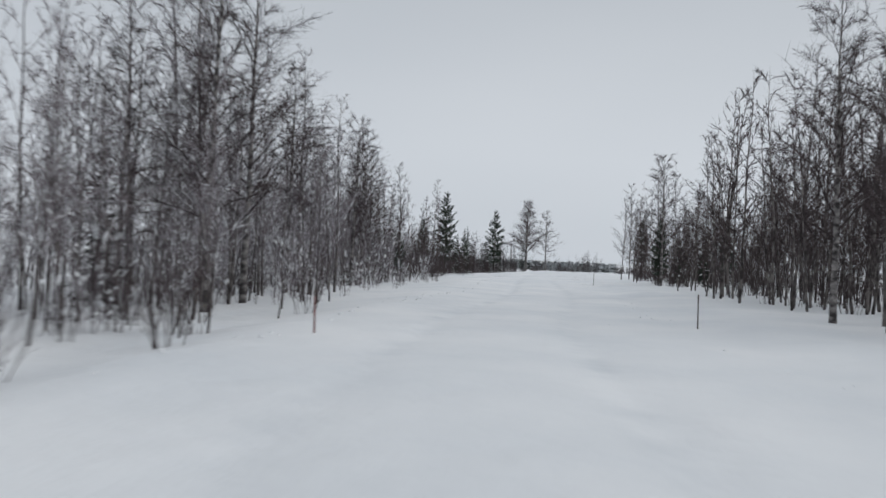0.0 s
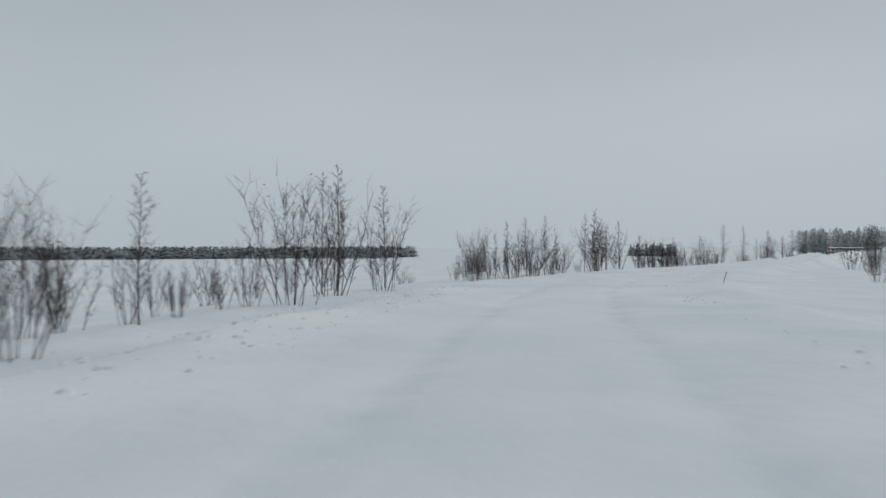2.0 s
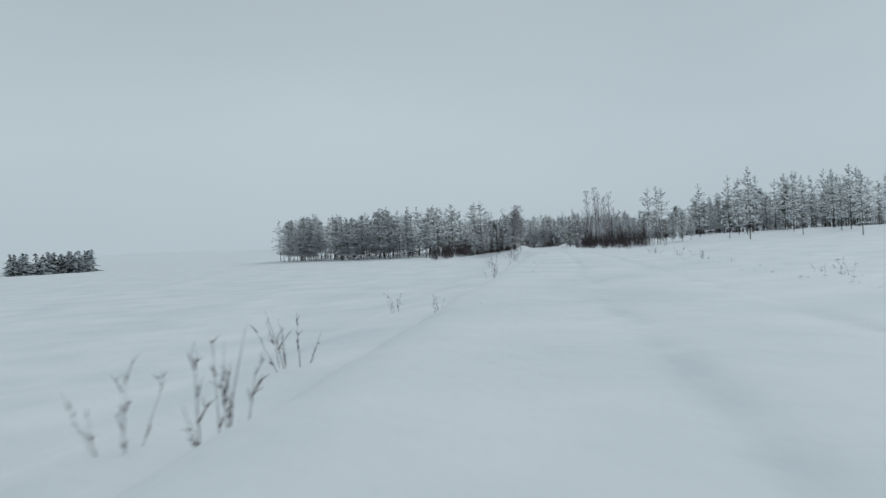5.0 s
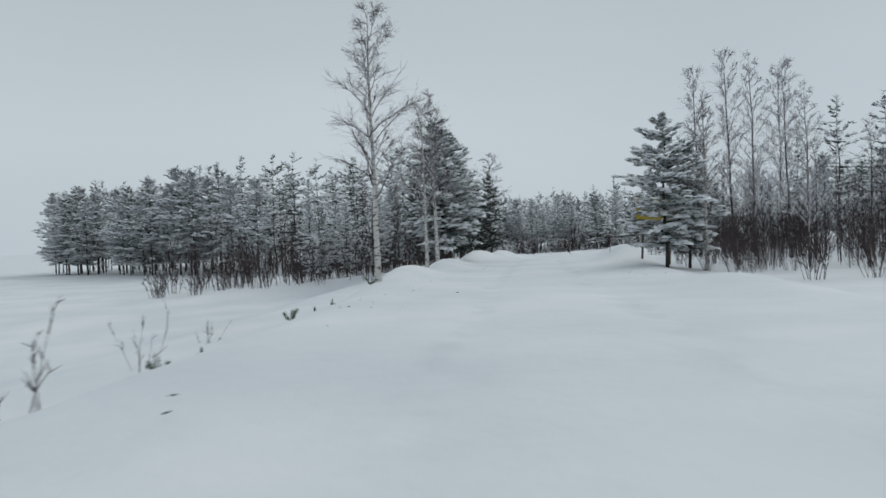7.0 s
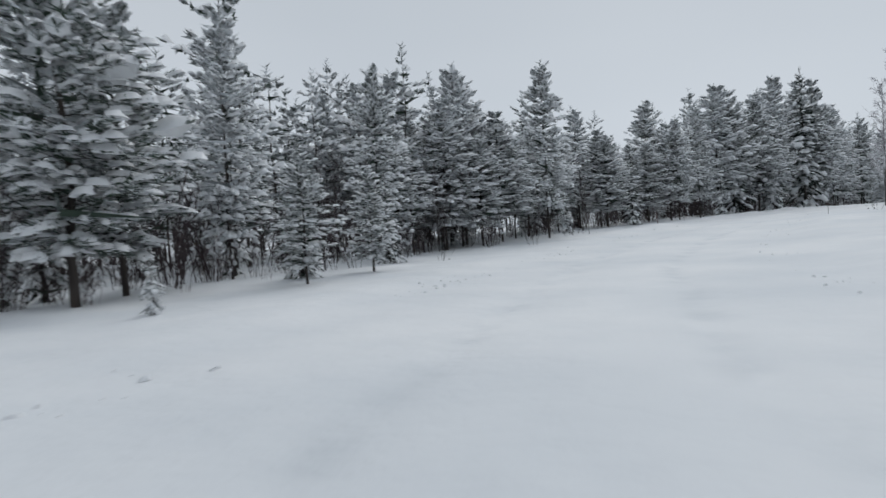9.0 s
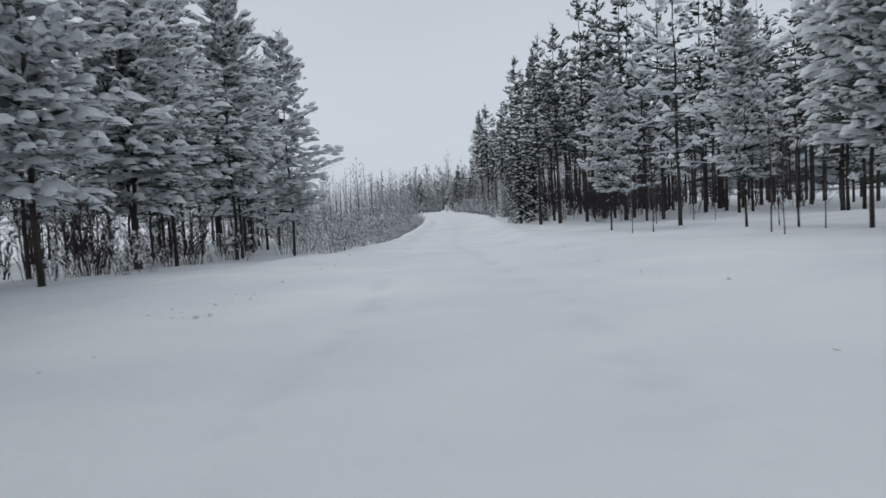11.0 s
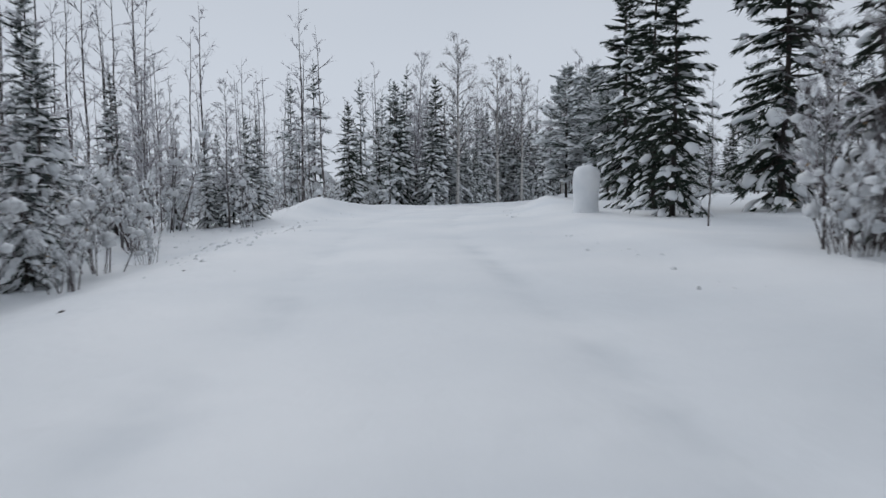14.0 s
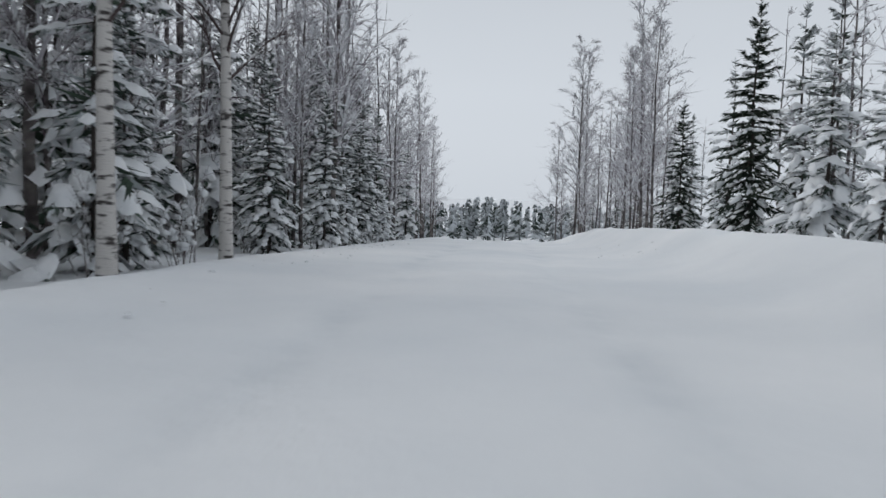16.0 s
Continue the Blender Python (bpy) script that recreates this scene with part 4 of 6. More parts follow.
DARK_SPRUCES = Kind("dark snowy spruces", *[conifer(150 + i, 5.0, "spruce", 24, 7, 8, 8, 0.22, NEEDLE_DARK, 0.03, 0.19, 0.055, segs=3, capn=5, pillows=0.34, big=0.085, load=0.85, reach=0.036, hang=0.25, core=3, label="dark spruce with snow along its hanging boughs", name="spruce_tree") for i in range(2)])
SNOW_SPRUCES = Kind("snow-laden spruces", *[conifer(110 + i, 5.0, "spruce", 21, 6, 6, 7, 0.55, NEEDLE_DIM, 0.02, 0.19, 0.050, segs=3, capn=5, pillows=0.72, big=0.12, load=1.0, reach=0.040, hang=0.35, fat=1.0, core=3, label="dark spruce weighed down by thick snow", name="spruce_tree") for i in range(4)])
BACK_SPRUCES = Kind("thicket spruces", *[conifer(115 + i, 5.0, "spruce", 14, 5, 3, 5, 0.45, NEEDLE_MIX, 0.02, 0.20, 0.055, split=False, segs=1, capn=4, tongues=0.8, load=1.3, hang=0.3, fat=1.5, reach=0.06, sides=3, core=4, label="snow-laden spruce in a thicket", name="spruce_tree") for i in range(4)])
WHITE_SPRUCES = Kind("white saplings", *[conifer(120 + i, 2.4, "spruce", 14, 6, 5, 6, 0.5, NEEDLE_MIX, 0.03, 0.23, 0.03, load=1.2, segs=3, pillows=0.85, big=0.12, reach=0.06, hang=0.4, label="young spruce almost buried in snow", name="spruce_sapling") for i in range(3)])
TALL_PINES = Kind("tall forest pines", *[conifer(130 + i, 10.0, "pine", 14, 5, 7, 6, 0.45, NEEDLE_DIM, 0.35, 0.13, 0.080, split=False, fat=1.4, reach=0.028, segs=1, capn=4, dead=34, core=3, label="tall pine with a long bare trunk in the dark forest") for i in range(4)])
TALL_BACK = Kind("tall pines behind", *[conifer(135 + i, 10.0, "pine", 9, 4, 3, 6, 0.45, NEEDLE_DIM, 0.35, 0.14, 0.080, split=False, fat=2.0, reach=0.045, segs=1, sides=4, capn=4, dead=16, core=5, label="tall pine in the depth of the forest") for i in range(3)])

# ---- planting: the wood at the start ----
rng = random.Random(7)


def stand(kind, many, s0, s1, d0, d1, h0, h1, seed, **how):
    """Plants scattered over a stretch of the roadside."""
    r = random.Random(seed)
    for _ in range(many):
        x, y = spot(r.uniform(s0, s1), r.choice((1, 1)) * r.uniform(d0, d1))
        kind.put(float(x), float(y), r.uniform(h0, h1), r, **how)


def plant(kind, rows, seed=3, **how):
    """Plants of known place and height."""
    r = random.Random(seed)
    for x, y, h in rows:
        kind.put(x, y, h, r, **how)


thicket = Bulk()
stand(HOARY, 9, 2, 9, -3.8, -2.5, 1.2, 2.6, 101, tilt=8)
stand(SHRUBS, 8, 2, 9, -3.8, -2.4, 0.5, 1.2, 102)
stand(HOAR_THICK, 60, -1, 12, -6, -3.2, 1.4, 3.4, 103, tilt=6, bulk=thicket)
stand(HOAR_SCRUB, 40, 0, 26, -5, -3.6, 0.4, 0.9, 104, bulk=thicket)
stand(YOUNG, 12, 7, 18, 3.9, 6.5, 3.4, 5.4, 105, tilt=5)
stand(HOARY, 16, 7, 16, -6.6, -4.2, 3.6, 5.8, 107, tilt=4)
stand(BIRCHES, 6, 7, 22, -8.0, -4.6, 3.8, 5.4, 1071, tilt=4)
stand(THICK, 110, 6, 22, 4.2, 10, 2.8, 5.2, 106, tilt=6, bulk=thicket)
stand(HOARY, 22, 6, 26, -6.5, -4.2, 2.4, 3.8, 11, tilt=5)
stand(HOARY, 10, 14, 25, -9, -5.5, 3.6, 5.2, 110, tilt=5)
stand(YOUNG, 22, 22, 35, -9, -4.6, 3.0, 5.0, 1101, tilt=4)
stand(HOAR_THICK, 190, -6, 27, -14, -4.8, 2.0, 4.4, 12, tilt=6, bulk=thicket)
stand(THICK, 60, 27, 44, -13, -5.2, 1.2, 2.4, 121, tilt=6, bulk=thicket)
stand(THICK, 50, 42, 58, -18, -7.5, 1.4, 2.8, 13, tilt=5, bulk=thicket)
stand(YOUNG, 12, 26, 50, -6.4, -4.8, 1.4, 2.5, 131, tilt=5)
stand(YOUNG, 16, 16, 38, 4.8, 7, 2.0, 3.8, 14, tilt=4)
stand(THICK, 110, 12, 42, 5.6, 13, 2.0, 4.2, 141, tilt=5, bulk=thicket)
stand(THICK, 60, 42, 57, 5.8, 13, 1.8, 3.4, 15, tilt=4, bulk=thicket)
stand(THICK, 40, 54, 68, -16, -7.5, 1.4, 2.6, 151, tilt=4, bulk=thicket)
stand(SHRUBS, 26, 6, 40, -6.0, -3.9, 0.6, 1.3, 16)
stand(HOAR_SCRUB, 170, -2, 30, -11, -4.4, 0.7, 1.8, 161, bulk=thicket)
stand(SCRUB, 80, 28, 46, -11, -4.8, 0.7, 1.5, 162, bulk=thicket)
stand(THICK, 70, 26, 46, -12, -5.2, 1.8, 3.0, 163, tilt=5, bulk=thicket)
stand(THICK, 50, 26, 48, 5.2, 12, 2.6, 4.4, 164, tilt=5, bulk=thicket)
stand(HOAR_THICK, 90, 12, 29, -9, -4.4, 1.4, 3.0, 122, tilt=6, bulk=thicket)
stand(SHRUBS, 12, 14, 54, 4.8, 7, 0.6, 1.3, 17)
stand(SCRUB, 170, 10, 58, 5.0, 12, 0.6, 1.6, 171, bulk=thicket)
stand(SCRUB, 90, 44, 70, -16, -6.8, 0.6, 1.5, 18, bulk=thicket)
stand(THICK, 70, 61, 74, -15, -7.5, 1.8, 3.4, 152, tilt=4, bulk=thicket)
stand(SCRUB, 70, 58, 76, -14, -6.6, 0.9, 1.8, 153, bulk=thicket)
stand(THICK, 60, 60, 76, -18, -9.0, 3.0, 4.6, 154, tilt=4, bulk=thicket)
thicket.done("birch_thicket", "dense bare birch and willow thicket behind the roadside", "thicket")
plant(YOUNG, [(-0.3, 29.1, 5.4), (-2.1, 45.6, 6.2), (-1.4, 40.0, 4.9), (-1.4, 53.3, 5.2), (-1.0, 41.2, 5.0), (-0.8, 39.2, 4.6), (-9.4, 27.0, 3.5), (-9.3, 26.5, 2.3), (-9.9, 30.2, 1.7), (-2.3, 40.7, 4.9), (-1.4, 35.1, 4.0), (-1.2, 34.1, 3.9), (-2.3, 50.2, 4.2), (-12.2, 44.6, 2.7), (-12.1, 44.1, 2.5)], 20)
plant(BIRCHES, [(-11.44, 59.72, 6.4), (-11.62, 60.3, 6.6), (-11.79, 61.29, 6.5), (-10.96, 66.92, 6.2), (-0.1, 27.8, 5.2), (-6.1, 9.2, 5.6), (-5.6, 7.6, 5.2), (2.2, 10.6, 4.8), (-7.6, 13.0, 5.0)], 21)
plant(PINES, [(-9.6, 24.6, 1.9), (-0.2, 28.8, 2.7), (-13.2, 41.8, 5.4), (-13.4, 56.0, 5.3), (-1.8, 58.4, 4.8), (2.6, 33.0, 3.2), (-14.2, 40.4, 3.6)], 22)
plant(SHADY_PINES, [(-12.7, 64.6, 2.7)], 221, squash=1.2)
plant(SHADY_PINES, [(-15.2, 63.4, 3.0), (-16.7, 66.0, 3.4), (-15.0, 65.0, 2.4)], 222)
plant(FIRS, [(-10.5, 25.5, 2.0), (-11.0, 23.5, 2.4), (-7.9, 8.2, 2.6), (0.6, 30.6, 1.9), (-11.3, 24.4, 3.5), (-13.1, 44.2, 2.6), (-14.3, 50.0, 3.4), (-15.5, 55.1, 4.0), (-11.7, 47.7, 0.6), (1.5, 29.0, 2.6)], 23)

# ---- along the lake shore ----
plant(SHRUBS, [(-11.8, 73.5, 1.8), (-11.9, 79.4, 0.9), (-8.9, 81.3, 2.5), (-7.8, 85.6, 2.3), (-5.6, 90.6, 1.6), (-9.7, 75.1, 1.5), (-11.2, 82.1, 0.9), (-8.8, 83.9, 2.6), (-5.7, 91.6, 1.9), (-3.2, 96.5, 1.9), (0.1, 100.7, 2.3), (3.4, 105.4, 1.7)], 24)
plant(SHRUBS, [(-4.3, 93.4, 1.5), (-4.0, 94.2, 1.8), (-3.3, 95.3, 2.0), (-2.5, 96.0, 2.1), (-2.1, 96.3, 1.1), (-0.2, 99.2, 2.3), (1.0, 100.7, 2.1), (3.2, 103.7, 1.75), (5.9, 107.5, 1.1), (5.2, 106.8, 1.4), (6.3, 108.7, 1.6), (7.7, 111.4, 1.4), (9.6, 114.0, 2.1)], 25)
plant(YOUNG, [(13.0, 116.2, 2.4), (9.3, 113.8, 2.0), (12.4, 118.0, 2.9), (17.2, 123.2, 1.6), (22.4, 130.7, 2.2), (26.7, 135.4, 1.4), (0.4, 100.2, 2.2)], 26)
plant(BIRCHES, [(26.5, 135.7, 1.6), (26.9, 136.2, 1.5)], 261)
plant(SHRUBS, [(19.1, 125.8, 2.3), (24.8, 134.5, 2.3), (16.8, 108.3, 2.1), (18.7, 111.1, 1.9), (12.5, 102.6, 1.9), (11.2, 118.2, 1.0), (14.0, 119.0, 1.2), (20.0, 129.0, 1.0)], 27)
plant(YOUNG, [(32.8, 128.3, 2.6), (30.7, 126.0, 2.4), (30.0, 122.9, 2.4), (17.5, 109.5, 2.2)], 28)
plant(YOUNG, [(-4.7, 94.9, 1.7), (-4.2, 95.7, 2.1), (-3.4, 96.8, 2.35), (-2.5, 98.3, 2.5), (-1.9, 99.2, 1.6), (-0.2, 101.8, 2.7), (0.5, 102.9, 3.0), (0.9, 103.4, 2.6), (2.2, 105.3, 2.55), (6.4, 109.9, 1.8), (-10.2, 78.4, 2.0), (-9.1, 84.8, 2.7), (-8.9, 85.6, 3.0), (-8.1, 88.5, 2.8), (-9.6, 82.9, 1.6), (19.9, 128.1, 2.9), (17.6, 124.9, 2.1), (23.7, 133.6, 2.5), (20.4, 128.8, 2.4)], 281)
plant(SHRUBS, [(-5.4, 93.4, 1.25), (-5.3, 93.9, 1.35), (-5.0, 94.3, 1.5), (-4.5, 95.2, 1.55), (-1.6, 99.7, 1.5), (-10.9, 77.0, 2.0), (-10.9, 77.9, 1.6), (-10.3, 79.8, 0.8), (-9.9, 80.6, 0.8), (-10.6, 78.9, 1.1), (-5.5, 94.6, 1.9), (19.9, 128.1, 2.0), (15.7, 122.6, 0.9), (16.2, 123.1, 0.9)], 282)
plant(ALDER_TREES, [(-0.62, 96.9, 1.75), (-0.56, 97.7, 2.15), (-0.34, 98.0, 2.0), (-1.0, 96.4, 1.2), (0.9, 102.3, 2.2), (2.4, 102.2, 1.6)], 284)
plant(ALDERS, [(5.1, 108.2, 1.9), (4.7, 107.8, 1.5), (5.5, 108.8, 1.8), (4.3, 107.2, 1.0), (5.9, 109.2, 1.5), (9.0, 113.4, 1.5)], 283)
stand(SHRUBS, 22, 66, 100, -9, -4.6, 0.5, 1.3, 29)
stand(SHRUBS, 8, 108, 120, -4.8, -3.6, 0.8, 1.6, 301)
stand(SHRUBS, 8, 100, 135, -6.5, -4.2, 0.5, 1.2, 30)
stand(SHRUBS, 16, 84, 135, 5.5, 11, 0.5, 1.3, 31)
stand(SHRUBS, 16, 130, 152, 4.4, 8.5, 0.8, 1.7, 311)
stand(YOUNG, 7, 130, 152, 4.4, 8.5, 1.2, 2.2, 312)
stand(LOW, 22, 92, 140, -3.8, -2.9, 0.3, 0.7, 32)
stand(LOW, 26, 135, 250, 3.6, 8, 0.3, 0.8, 33)
stand(LOW, 26, 150, 250, -6, -3.4, 0.3, 0.8, 34)
plant(LOW, [(87.7, 203.8, 0.6), (88.9, 205.6, 0.9), (92.4, 209.0, 0.8), (93.4, 210.5, 0.9), (94.5, 212.0, 0.7)], 35)

# ---- the headland and the bend ----
plant(PALE_BIRCHES, [(98.9, 215.5, 5.0), (103.7, 221.8, 4.9), (104.5, 222.5, 5.2), (110.6, 231.1, 5.4), (122.0, 243.3, 7.4)], 36)
plant(HERO_PINES, [(106.4, 225.2, 5.3), (107.2, 225.9, 5.0), (111.0, 232.6, 5.2)], 371, squash=1.45)
plant(SHADY_PINES, [(118.7, 240.3, 5.0), (118.9, 239.3, 5.4), (117.5, 240.5, 4.6), (115.0, 238.5, 5.2), (112.0, 236.5, 4.8), (113.6, 237.4, 4.2), (116.3, 239.8, 3.8), (116.6, 242.0, 4.6), (120.6, 242.4, 4.0), (114.2, 240.2, 4.9), (119.8, 243.6, 4.4)], 37, squash=1.25)
plant(HERO_PINES, [(106.6, 215.7, 3.7), (107.8, 216.0, 3.2)], 372, squash=1.5)
stand(SHRUBS, 12, 255, 262, 3.6, 6.0, 0.6, 1.3, 374)
plant(PALE_BIRCHES, [(107.4, 215.2, 4.2)], 373)
plant(RIMED, [(116.1, 222.0, 7.4), (116.2, 220.6, 7.8), (114.5, 218.6, 7.0), (111.2, 214.9, 5.0), (117.0, 219.2, 7.0), (113.9, 217.0, 6.2)], 38)
undergrowth = Bulk()
stand(YOUNG, 12, 258, 274, 5, 9, 1.8, 3.8, 39)
stand(THICK, 90, 254, 280, 7.5, 14, 1.6, 3.2, 433, bulk=undergrowth)
stand(SHRUBS, 12, 252, 276, 4.4, 8, 0.7, 1.6, 40)
stand(SHRUBS, 10, 262, 282, -8, -4.4, 0.6, 1.4, 41)
plant(HOARY, [(113.0, 240.0, 6.2), (116.0, 243.4, 6.8), (118.4, 245.2, 6.6), (120.4, 244.6, 7.0), (110.4, 238.0, 5.8), (115.0, 241.6, 6.4)], 411)
stand(YOUNG, 16, 268, 281, -11, -5.2, 2.5, 5.0, 42)
stand(THICK, 60, 262, 284, -14, -5.2, 1.6, 3.6, 421, bulk=undergrowth)
stand(RIME_PINES, 14, 264, 280, -9, -5.5, 2.4, 3.8, 43, squash=1.2)
stand(SCRUB, 90, 284, 350, -14, -6.5, 0.8, 2.0, 431, bulk=undergrowth)
stand(THICK, 130, 286, 360, -16, -6.5, 1.6, 4.2, 432, bulk=undergrowth)
stand(SCRUB, 110, 254, 280, 4.6, 12, 0.8, 2.0, 434, bulk=undergrowth)
stand(THICK, 60, 258, 276, 5.5, 10, 1.0, 2.0, 4331, bulk=undergrowth)
stand(SCRUB, 90, 262, 286, -14, -5.2, 1.0, 2.4, 435, bulk=undergrowth)
undergrowth.done("undergrowth", "thin bare undergrowth along the pine forest edge", "undergrowth")


def wood(kind, many, corners, h0, h1, seed, keep=4.5, gap=1.1, bulk=None, broad=1.0):
    """Trees over a patch of land between corners, apart from each other and from the road."""
    r = random.Random(seed)
    xs, ys = [c[0] for c in corners], [c[1] for c in corners]
    placed, tries = [], 0
    while len(placed) < many and tries < many * 60:
        tries += 1
        x, y = r.uniform(min(xs), max(xs)), r.uniform(min(ys), max(ys))
        inside = False
        for (x0, y0), (x1, y1) in zip(corners, corners[1:] + corners[:1]):
            if (y0 > y) != (y1 > y) and x < (x1 - x0) * (y - y0) / (y1 - y0) + x0:
                inside = not inside
        if not inside or any((x - a) ** 2 + (y - b) ** 2 < gap * gap for a, b in placed):
            continue
        if abs(along(x, y)[1][0]) < keep:
            continue
        placed.append((x, y))
        kind.put(x, y, r.uniform(h0, h1), r, squash=broad * r.uniform(0.85, 1.15), bulk=bulk)


deep = Bulk()
stand(SCRUB, 130, 264, 362, -18, -8.5, 1.2, 2.6, 436, bulk=deep)
stand(SCRUB, 150, 290, 372, -11, -6.2, 1.0, 2.2, 438, bulk=deep)
stand(WHITE_SCRUB, 50, 288, 372, -8, -5.4, 0.6, 1.4, 439, bulk=deep)
wood(SCRUB, 90, [(100, 280), (109, 249), (118, 246), (124, 262), (118, 290), (104, 290)], 1.0, 2.4, 437, 6, 0.8, bulk=deep)
stand(BACK_SPRUCES, 60, 296, 350, -15, -7.0, 1.4, 3.2, 440, bulk=deep)
# front rows stand singly, the depth of the wood is joined
wood(RIME_PINES, 26, [(96, 280), (106.5, 246), (109, 248), (99, 282)], 6.0, 8.2, 441, 6, 0.8, broad=1.35)
wood(BACK_PINES, 120, [(98, 282), (108, 247), (116, 244), (124, 262), (132, 280), (118, 296), (102, 296)], 6.2, 8.8, 44, 6, 1.3, bulk=deep, broad=1.3)
wood(RIME_PINES, 30, [(122, 259), (133, 256), (143, 254.5), (152, 251), (166, 250.2), (166, 254), (152, 255), (143, 258), (133, 260), (124, 263)], 4.0, 5.8, 451, 5, 1.2, broad=1.3)
wood(BACK_PINES, 120, [(124, 262), (133, 259), (143, 257), (152, 254.5), (165, 253), (165, 266), (140, 275), (126, 275)], 4.6, 6.4, 45, 5, 1.4, bulk=deep, broad=1.3)
stand(FROST_PINES, 14, 310, 328, -7.5, -4.6, 3.3, 4.8, 461, squash=1.6)
stand(FROST_PINES, 14, 329, 346, -8.0, -4.9, 5.2, 7.2, 462, squash=1.35)
stand(FROST_PINES, 16, 346, 374, -8.0, -4.9, 7.2, 9.4, 463, squash=1.15)
stand(BACK_PINES, 60, 306, 344, -18, -7.0, 4.8, 6.8, 46, bulk=deep)
stand(BACK_PINES, 44, 344, 378, -20, -7.0, 7.5, 9.6, 464, bulk=deep)
stand(BACK_PINES, 12, 374, 384, -12, -7.5, 9.0, 11.0, 466, bulk=deep)
stand(BACK_PINES, 24, 372, 396, -26, -9, 7.5, 9.5, 465, bulk=deep)
wood(BACK_PINES, 110, [(130, 224), (135, 217), (106, 160), (128, 108), (190, 110), (180, 225), (150, 238)], 7.0, 9.6, 47, 6, 1.8, bulk=deep)
wood(RIME_PINES, 12, [(122, 225), (133, 218.5), (128, 214), (118, 222)], 3.0, 4.4, 471, 6, 1.4, broad=1.2)
stand(RIMED, 3, 324, 330, 4.0, 5.5, 4.0, 6.0, 480)
stand(FROST_PINES, 14, 328, 374, 4.8, 7.5, 5.0, 8.0, 481)
stand(SNOW_SPRUCES, 5, 332, 372, 4.4, 5.6, 2.4, 4.4, 482)
stand(THICK, 50, 326, 376, 5.0, 10, 1.4, 3.4, 483, bulk=deep)
stand(BACK_PINES, 56, 330, 380, 7.5, 20, 7.5, 11.0, 48, bulk=deep)
plant(HERO_PINES, [(137.5, 248.9, 5.2), (139.0, 250.0, 4.4)], 491, squash=1.4)
plant(HERO_PINES, [(139.9, 247.3, 1.9), (142.1, 247.7, 1.8)], 492, squash=1.35)
plant(FROST_PINES, [(141.7, 250.6, 5.0), (154.2, 249.0, 6.0), (165.7, 246.9, 4.9), (168.4, 246.4, 5.6), (166.8, 237.0, 6.0), (151.6, 250.9, 5.8), (146.5, 250.5, 4.8)], 49)
plant(WHITE_SPRUCES, [(136.8, 246.6, 0.65), (178.2, 243.8, 4.2), (170.7, 245.7, 2.5), (156.5, 249.2, 1.6)], 50)
plant(FROST_PINES, [(164.4, 237.3, 6.8), (168.6, 236.2, 7.2)], 511)
plant(SNOW_SPRUCES, [(141.0, 248.3, 2.3), (145.0, 249.3, 2.1), (184.5, 242.2, 9.6), (173.5, 245.4, 6.0), (161.5, 248.0, 3.0)], 51)
stand(LOW, 34, 284, 335, -6.5, -3.6, 0.2, 0.6, 52)
stand(SHRUBS, 20, 290, 345, -8, -5.0, 0.6, 1.4, 53)
stand(YOUNG, 16, 292, 345, -9, -5.5, 1.6, 3.4, 54)
stand(LOW, 10, 300, 345, 3.6, 6, 0.2, 0.6, 55)

# ---- the forest road ----
wood(TALL_PINES, 46, [(213.0, 225.7), (257.6, 214.3), (256.7, 209.8), (211.9, 220.1)], 8.0, 11.0, 56, 4.4, 0.9)
stand(SCRUB, 130, 378, 430, 7, 18, 1.4, 3.0, 562, bulk=deep)
wood(TALL_BACK, 140, [(210.1, 221.4), (258.9, 210.3), (256.4, 198.6), (231.9, 198.5), (205.1, 207.2)], 8.5, 11.5, 561, 6, 1.0, bulk=deep)
stand(SNOW_SPRUCES, 9, 384, 428, 3.5, 5.5, 0.8, 2.2, 57)
plant(SNOW_SPRUCES, [(231.9, 220.2, 1.9), (243.9, 217.7, 2.5), (246.8, 217.3, 2.7), (241.8, 218.3, 1.6)], 571)
plant(SNOW_SPRUCES, [(227.5, 222.6, 2.7)], 572, squash=0.5, tilt=5)
plant(HERO_PINES, [(230.6, 220.6, 2.4)], 574)
plant(DARK_SPRUCES, [(217.3, 224.6, 4.2), (219.6, 222.9, 4.8)], 573)
plant(SNOW_SPRUCES, [(233.3, 219.7, 2.4), (232.2, 219.7, 2.0), (248.7, 216.3, 2.8), (249.0, 215.8, 2.7), (244.6, 216.9, 2.1), (246.9, 216.6, 2.4), (251.7, 215.5, 3.2), (256.1, 214.4, 3.0), (258.2, 213.6, 3.6)], 58)
plant(WHITE_SPRUCES, [(234.4, 219.2, 3.4), (247.5, 215.8, 2.3), (242.4, 217.2, 1.4)], 59)
stand(TALL_PINES, 3, 424, 430, 6.5, 8.5, 9.0, 10.0, 600)
brush = Bulk()
stand(THICK_RIMED, 60, 402, 436, 4.0, 9, 1.6, 4.0, 601, bulk=brush)
stand(THICK_RIMED, 50, 416, 436, 3.6, 8, 2.0, 4.6, 603, bulk=brush)
stand(SNOWY, 12, 416, 432, 3.2, 5, 0.9, 2.0, 604)
stand(SNOW_SPRUCES, 8, 416, 440, -4.2, -2.8, 0.8, 2.0, 605)
stand(WHITE_SPRUCES, 11, 416, 442, -4.2, -3.0, 0.7, 1.9, 606)
stand(WHITE_SCRUB, 50, 434, 456, -7, -3.8, 0.4, 1.0, 607, bulk=brush)
